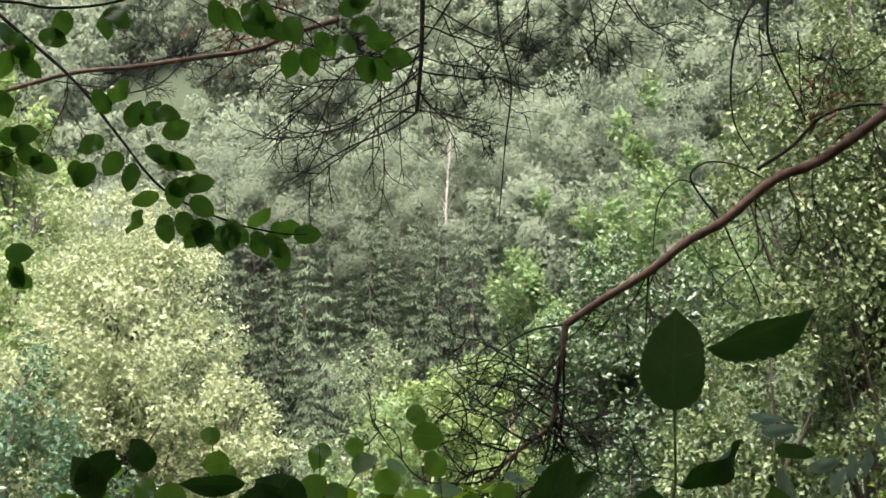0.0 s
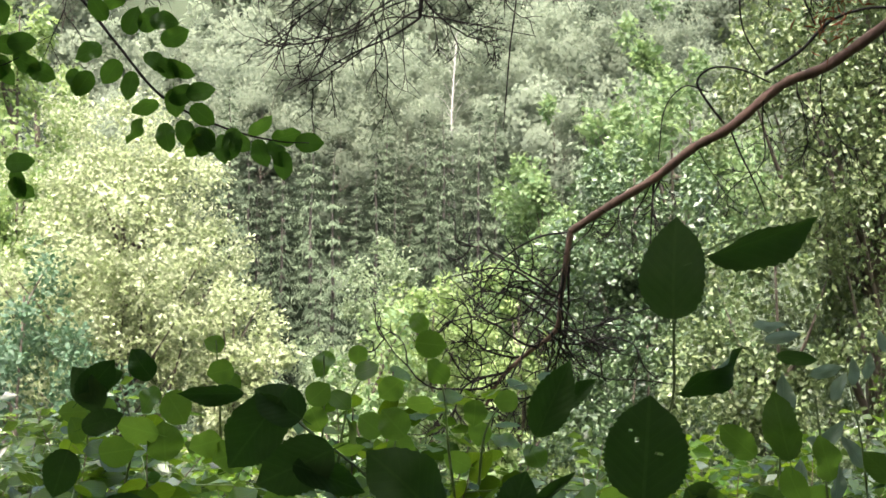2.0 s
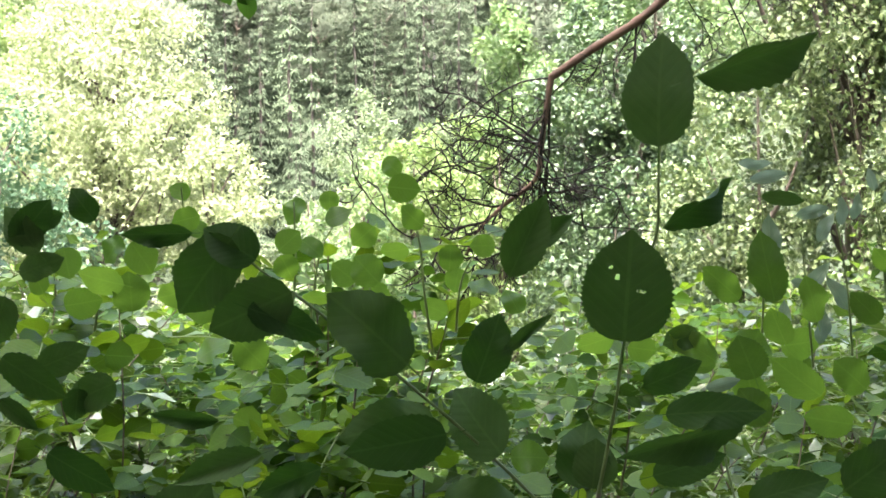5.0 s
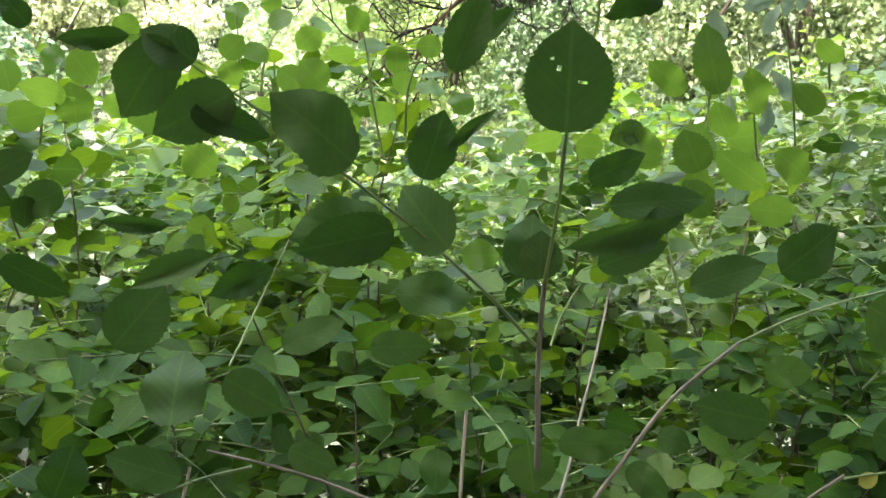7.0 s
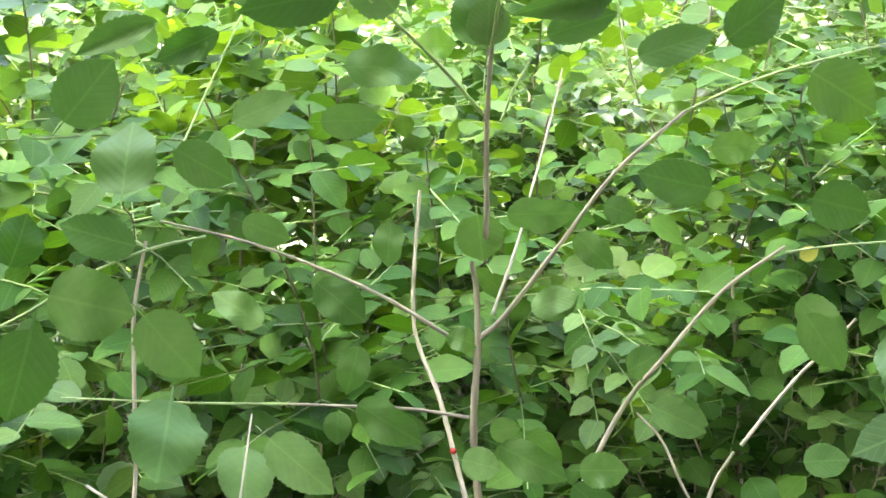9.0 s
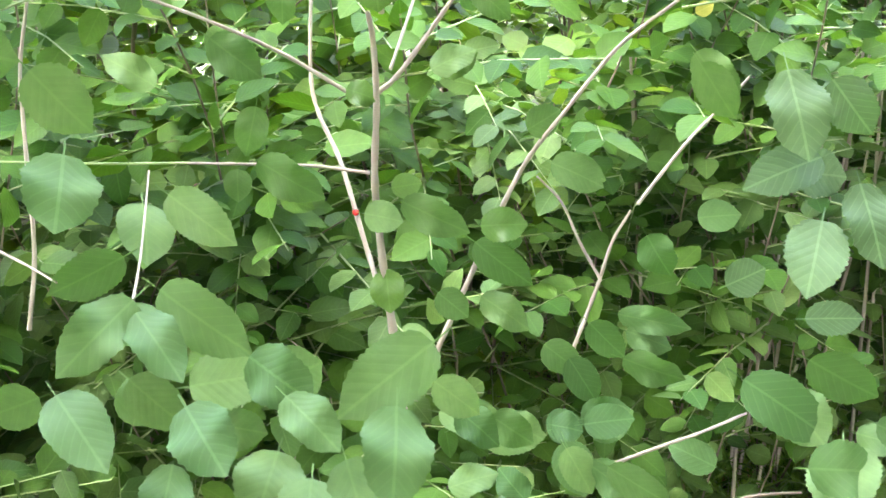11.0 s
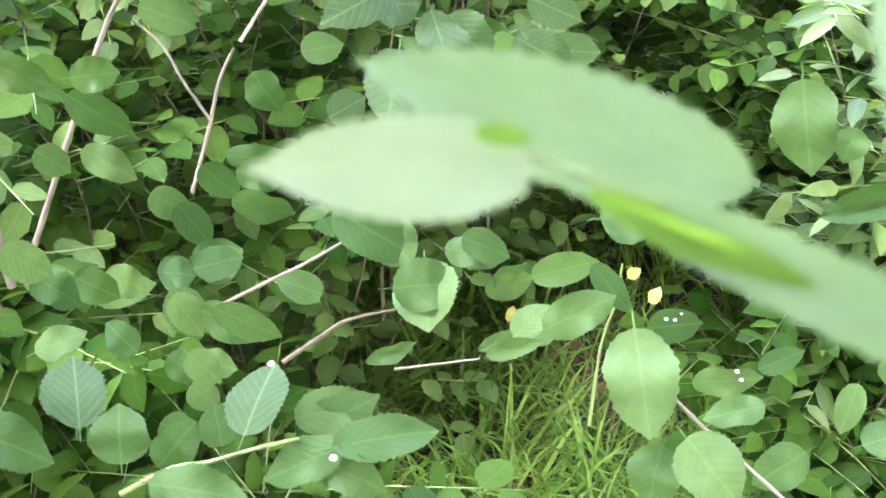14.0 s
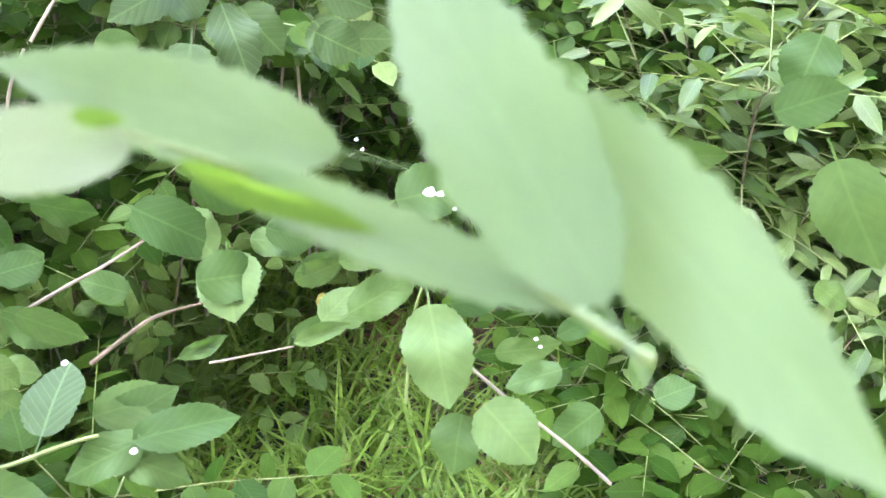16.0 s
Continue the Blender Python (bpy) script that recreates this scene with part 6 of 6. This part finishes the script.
# rusty dead needles left on some twigs
for at, spread in (((-0.73, 3.0, 2.72), 0.05), ((-0.62, 3.02, 2.74), 0.04), ((0.92, 3.35, 2.6), 0.05)):
    q = np.array(at) + rng.normal(0, spread, (110, 3)) * [1, 1, 1.2]
    part("dead_needles", scatter_leaves("dead_needles", T_FAR, M_RUST, q, unit(rng.normal(0, 1, q.shape) + [0, 0, -0.5]), unit(rng.normal(0, 1, q.shape)), rng.uniform(0.02, 0.05, 110), np.full(110, 0.0025)), pine, "rust-brown dead needles", "stuff")
rng = np.random.default_rng(91)
# crown out of view, added and trimmed to shade the near shrubs
p, out, c = crown_points(rng, 17000, 150, np.array([5.6, 4.6, 2.2]), 0.2, 0.2)
p = p[(p[:, 2] + 9.0 > 6.2)] + [2.3, -1.3, 9.0]
p = p[p[:, 1] < 2.9 + 0.4 * np.sin(p[:, 0] * 2.1)]
part("crown", scatter_leaves("crown", T_FAR, M_PINE, p, unit(rng.normal(0, 1, p.shape)), unit(rng.normal(0, 0.6, p.shape) + [0, 0, 1]), rng.uniform(0.2, 0.34, len(p)), rng.uniform(0.1, 0.16, len(p))), pine, kind="stuff")
for k in range(7):
    a = 0.9 * k
    tube("limb", [(PX, PY, 6.6 + 0.5 * k), (PX - 1 + 1.5 * math.cos(a), PY - 0.6 + 1.3 * math.sin(a), 7.3 + 0.45 * k), (PX - 1.6 + 3.2 * math.cos(a), PY - 1.5 + 2.8 * math.sin(a), 7.6 + 0.4 * k)], 0.05, 0.015, M_PINE_BARK, pine, 6)
# hazel out of view, added overhead to keep the shelf in shade
hazel = broadleaf("hazel_tree", "unseen hazel with rounded green leaves, added to shade the shelf", 6.0, (3.3, 2.5, 1.5), (0.6, 0.3, 4.8), M_SHRUB_FAR, 17000, 110, 0.13, 93, hollow=0.15, clump=0.2, limbs=16)
hazel.matrix_basis = on_land(-1.4, -1.6)


# ---- shrubs on and below the shelf ----
def bush(label, x, y, height, radius, n_stems, twigs, size, seed, mat=None, template=T_MID, low=0.12, slim=0.62, every=0.5, up=0.7, group="shrubs round the clearing", bark=None, thick=1.0):
    """A shrub: arching stems from one foot, twigs off them, and leaves set along the twigs."""
    r = np.random.default_rng(seed)
    foot = float(land(np.float64(x), np.float64(y)))
    ob = thing("shrub", label, "shrub", group, (x, y, foot))
    lines, leafy = [], []
    for k in range(n_stems):
        a, reach, top = r.uniform(0, 6.28), radius * r.uniform(0.2, 1.0), height * r.uniform(0.7, 1.05)
        end = np.array([math.cos(a) * reach, math.sin(a) * reach, top])
        line = smooth_line([(0.05 * math.cos(a), 0.05 * math.sin(a), -0.05), end * [0.35, 0.35, 0.45] + r.normal(0, 0.055, 3), end * [0.75, 0.75, 0.8] + r.normal(0, 0.055, 3), end], 5)
        v, f = tube_arrays(line, r.uniform(0.003, 0.006) * thick, 0.0015, 4)
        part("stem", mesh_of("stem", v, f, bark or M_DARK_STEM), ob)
        leafy.append(line[len(line) // 2:])
        for q in line[(r.uniform(low, 1, twigs) ** 0.8 * (len(line) - 1)).astype(int)]:
            b = r.uniform(0, 6.28)
            w = np.array([math.cos(b), math.sin(b), r.uniform(-0.1, 0.6)])
            ln = r.uniform(0.16, 0.42) * (0.6 + 0.4 * radius)
            tw = q + unit(w) * ln * np.linspace(0, 1, 3)[:, None] + np.array([0, 0, -0.12 * ln]) * np.linspace(0, 1, 3)[:, None] ** 2
            lines.append((tw, 0.002, 0.001))
            leafy.append(tw)
    part("twig_work", tubes_mesh("twig_work", lines, M_GREEN_STEM, 3), ob, kind="stuff")
    got = [leaves_along(r, line, size * every, size, up=up) for line in leafy]
    base, way, norm, length = (np.concatenate([g[k] for g in got]) for k in range(4))
    part("foliage", scatter_leaves("foliage", template, mat or M_SHRUB_FAR, base, way, norm, length, length * slim), ob, kind="stuff")
    return ob


GREEN = "dense green shrub with ovate leaves on thin stems"
PALE = "light green shrub with rounded leaves lit from behind"
bush(GREEN, -0.72, 1.95, 1.1, 0.36, 8, 15, 0.045, 20, template=T_FIVE)
bush(GREEN, -1.15, 1.7, 1.25, 0.4, 8, 15, 0.045, 19, template=T_FIVE)
bush(PALE, -0.75, 1.75, 1.42, 0.42, 8, 15, 0.046, 1, M_ROUND_FAR, T_ROUND, slim=0.85)
bush(PALE, -0.25, 1.75, 1.50, 0.40, 8, 15, 0.044, 2, M_ROUND_FAR, T_ROUND, slim=0.85)
bush(PALE, 0.22, 1.95, 1.36, 0.42, 8, 15, 0.046, 3, M_ROUND_FAR, T_ROUND, slim=0.85)
bush(GREEN, 0.75, 2.15, 1.42, 0.45, 8, 15, 0.048, 4, template=T_FIVE)
bush(GREEN, 1.25, 2.3, 1.5, 0.5, 9, 15, 0.05, 5, template=T_FIVE)
bush(GREEN, 1.85, 2.2, 1.45, 0.5, 9, 15, 0.05, 6, template=T_FIVE)
bush(GREEN, 2.2, 1.75, 1.2, 0.5, 9, 15, 0.045, 7)
bush(GREEN, -1.3, 1.9, 1.35, 0.5, 8, 15, 0.048, 8, template=T_FIVE)
bush(GREEN, -0.5, 2.4, 1.4, 0.5, 11, 20, 0.046, 9, template=T_FIVE)
bush(GREEN, 0.1, 2.6, 1.35, 0.5, 11, 20, 0.046, 10, template=T_LOW)
bush(GREEN, 0.7, 2.9, 1.4, 0.55, 11, 20, 0.046, 11, template=T_SIX, mat=M_BRIGHT)
bush(GREEN, 1.5, 3.0, 1.6, 0.6, 11, 20, 0.048, 12, template=T_SIX, mat=M_BRIGHT)
bush(GREEN, -1.2, 2.9, 1.4, 0.6, 11, 20, 0.046, 13, template=T_SIX, mat=M_BRIGHT)
bush(GREEN, 2.4, 2.7, 1.6, 0.6, 11, 20, 0.048, 14, template=T_LOW)
bush(PALE, -0.6, 3.6, 1.35, 0.7, 12, 20, 0.05, 15, M_ROUND_FAR, T_SIX, slim=0.85)
bush(PALE, 0.5, 3.8, 1.35, 0.7, 12, 20, 0.05, 16, M_ROUND_FAR, T_SIX, slim=0.85)
bush(GREEN, 1.7, 4.0, 1.6, 0.8, 12, 20, 0.055, 17, template=T_SIX, mat=M_BRIGHT)
bush(GREEN, -1.8, 4.0, 1.5, 0.8, 12, 20, 0.055, 18, template=T_SIX, mat=M_BRIGHT)
for k, (x, y, h) in enumerate(((-2.6, 5.2, 2.0), (-1.3, 5.4, 1.8), (0.0, 5.5, 1.9), (1.2, 5.6, 2.0), (2.4, 5.2, 2.2), (-2.0, 7.0, 2.4), (-0.4, 7.2, 2.3), (1.0, 7.4, 2.4), (2.6, 6.4, 2.6), (0.2, 9.0, 2.6), (-1.8, 9.0, 2.8))):
    bush("leafy green shrub below the shelf", x, y, h, 0.9, 12, 18, 0.085, 30 + k, M_ROUND_FAR if k % 2 else M_BRIGHT, T_FAR, every=0.6, slim=0.7)
for k, (x, y, h, w) in enumerate(((-1.7, 2.5, 1.4, 0.5), (-1.0, 2.3, 1.35, 0.45), (-2.2, 3.2, 1.5, 0.6), (1.1, 3.4, 1.45, 0.6), (1.9, 3.3, 1.5, 0.6), (0.1, 3.2, 1.35, 0.6), (-1.3, 3.5, 1.45, 0.6), (-1.2, 3.1, 0.9, 0.5), (-0.9, 4.0, 1.0, 0.6), (-1.7, 3.9, 1.0, 0.6), (1.4, 3.7, 1.0, 0.5), (0.9, 4.4, 1.1, 0.6), (-0.2, 4.3, 1.1, 0.6), (2.1, 4.4, 1.2, 0.6), (-2.6, 4.3, 1.2, 0.6))):
    bush(GREEN, x, y, h, w, 9, 18, 0.054, 80 + k, template=T_SIX, mat=M_BRIGHT)
for k, (x, y, h, w) in enumerate(((-0.5, 1.32, 1.2, 0.36), (-0.05, 1.42, 1.25, 0.36), (0.35, 1.5, 1.2, 0.36), (0.8, 1.72, 1.2, 0.4), (1.25, 1.85, 1.15, 0.4), (0.1, 1.3, 0.75, 0.34), (1.05, 1.95, 0.8, 0.4), (1.6, 1.75, 1.05, 0.4), (1.55, 1.35, 0.85, 0.3))):
    bush(GREEN, x, y, h, w, 6, 14, 0.046, 110 + k, low=0.25, mat=M_MIDSHRUB, up=1.1, thick=0.5, slim=0.68)
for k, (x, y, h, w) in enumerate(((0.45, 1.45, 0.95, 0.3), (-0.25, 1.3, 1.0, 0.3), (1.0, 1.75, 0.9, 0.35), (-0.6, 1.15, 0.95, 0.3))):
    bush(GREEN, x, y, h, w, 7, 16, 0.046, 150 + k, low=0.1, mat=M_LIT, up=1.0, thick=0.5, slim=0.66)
for k, (x, y, h, w) in enumerate(((1.7, 1.25, 0.9, 0.35), (2.0, 1.15, 0.95, 0.35), (1.85, 1.5, 1.05, 0.4), (1.45, 0.75, 0.62, 0.25), (1.32, 1.02, 0.88, 0.3))):
    bush("fresh green shrub with narrow leaves beside the grass", x, y, h, w, 9, 18, 0.06, 160 + k, low=0.1, mat=M_NARROW, template=T_FIVE, up=0.9, thick=0.5, slim=0.36)
# bare upright stems in the dark gap under the shrubs
thicket = thing("stem_clump", "cluster of thin bare upright shrub stems", "shrub")
r = np.random.default_rng(8)
for k in range(16):
    x, y = 0.74 + r.normal(0, 0.13), 1.72 + r.normal(0, 0.1)
    lean = r.normal(0, 0.06, 2)
    tube("stem", [(x, y, float(land(np.float64(x), np.float64(y))) - 0.03), (x + lean[0] * 0.4, y + lean[1] * 0.4, 0.4), (x + lean[0], y + lean[1], 0.8 + r.uniform(0, 0.15))], 0.005, 0.0028, M_STEM, thicket, 5, 4)
# low shrubs at the clearing's edges and under the stems
bush("low leafy shrub at the edge of the grass", 1.75, 1.2, 0.62, 0.4, 9, 14, 0.042, 50, template=T_FIVE)
bush("low leafy shrub at the edge of the grass", -0.45, 1.35, 0.75, 0.4, 9, 14, 0.045, 52, template=T_FIVE)
bush("low leafy shrub at the edge of the grass", 0.95, 1.85, 0.5, 0.3, 8, 12, 0.042, 53, template=T_FIVE)

for k, (x, y, h, w) in enumerate(((1.0, 2.3, 0.7, 0.4), (1.5, 2.2, 0.75, 0.4), (0.6, 2.2, 0.65, 0.35), (1.95, 2.45, 0.9, 0.45), (0.15, 2.2, 0.6, 0.35), (-0.35, 2.0, 0.65, 0.4), (1.5, 1.6, 0.8, 0.35), (1.42, 1.22, 0.55, 0.28),
                                (-0.85, 1.2, 0.8, 0.4), (2.0, 1.55, 0.9, 0.4), (0.4, 2.5, 0.9, 0.4), (1.0, 2.7, 1.0, 0.4))):
    bush("low leafy shrub at the edge of the grass", x, y, h, w, 9, 15, 0.042, 60 + k, template=T_FIVE if y < 1.7 else T_LOW)

for k, (x, y, h, w) in enumerate(((1.4, 1.0, 0.42, 0.26), (1.55, 0.85, 0.5, 0.26), (1.75, 0.95, 0.6, 0.3), (0.2, 0.95, 0.4, 0.3), (1.12, 0.9, 0.26, 0.2), (1.25, 1.12, 0.34, 0.2), (1.36, 1.5, 0.5, 0.24), (1.3, 1.75, 0.6, 0.26))):
    bush("low leafy shrub at the edge of the grass", x, y, h, w, 7, 9, 0.058, 130 + k, mat=M_MIDSHRUB, up=1.0, thick=0.6, slim=0.62)

# ---- grass and litter on the ground ----
rng = np.random.default_rng(5)
T_BLADE = (np.array([(0, -0.5, 0), (0, 0.5, 0), (0.4, -0.45, 0.12), (0.4, 0.45, 0.12), (0.75, -0.3, 0.05), (0.75, 0.3, 0.05), (1, 0, -0.16), (1, 0.01, -0.16)]),
           np.array([(0, 2, 3, 1), (2, 4, 5, 3), (4, 6, 7, 5)]), np.array([(0, 0), (0, 1), (0.4, 0), (0.4, 1), (0.75, 0), (0.75, 1), (1, 0.4), (1, 0.6)]))
tuft = rng.uniform([-0.6, 0.7], [2.4, 2.6], (1500, 2))
bare = np.hypot(tuft[:, 0] - 0.95, (tuft[:, 1] - 1.3) * 0.6) < 0.13
bare |= (tuft[:, 0] > 1.12) & (rng.random(1500) < 0.6)
tuft[bare] = rng.uniform([-0.6, 0.7], [1.0, 2.2], (bare.sum(), 2))


def blades(name, label, n, mat, long0, long1, wide0, wide1):
    """Grass blades that rise and bend over out of the tufts."""
    pick = rng.integers(0, 1500, n)
    q = tuft[pick] + rng.normal(0, 0.028, (n, 2))
    base = np.column_stack([q, land(q[:, 0], q[:, 1]) - 0.005])
    way = unit(np.column_stack([rng.normal(0, 0.55, (n, 2)) + (q - tuft[pick]) * 6, rng.uniform(0.5, 1.3, n)]))
    norm = unit(np.column_stack([-way[:, :2], np.full(n, 0.5)]))
    ob = new(name, scatter_leaves(name, T_BLADE, mat, base, way, norm, rng.uniform(long0, long1, n), rng.uniform(wide0, wide1, n)))
    tagged(ob, label, "grass", kind="stuff")


blades("grass", "long green grass blades bent over in tufts", 17000, M_GRASS, 0.08, 0.26, 0.004, 0.0105)
blades("dry_grass", "dry straw-coloured blades among the green grass", 1500, M_DRY, 0.06, 0.2, 0.003, 0.007)
q = rng.uniform([-1.2, 0.4], [2.6, 3.4], (2600, 2))
q[:900] = rng.normal([0.95, 1.3], [0.11, 0.2], (900, 2))
q[900:1500] = rng.uniform([1.1, 0.7], [1.7, 1.5], (600, 2))
base = np.column_stack([q, land(q[:, 0], q[:, 1]) + 0.006])
way = unit(np.column_stack([rng.normal(0, 1, (2600, 2)), rng.normal(0, 0.15, 2600)]))
litter = new("leaf_litter", scatter_leaves("leaf_litter", T_LOW, M_LITTER, base, way, unit(rng.normal(0, 0.3, (2600, 3)) + [0, 0, 1]), rng.uniform(0.02, 0.05, 2600), rng.uniform(0.012, 0.03, 2600)))
tagged(litter, "dry brown fallen leaves on the soil", "leaf litter", kind="stuff")
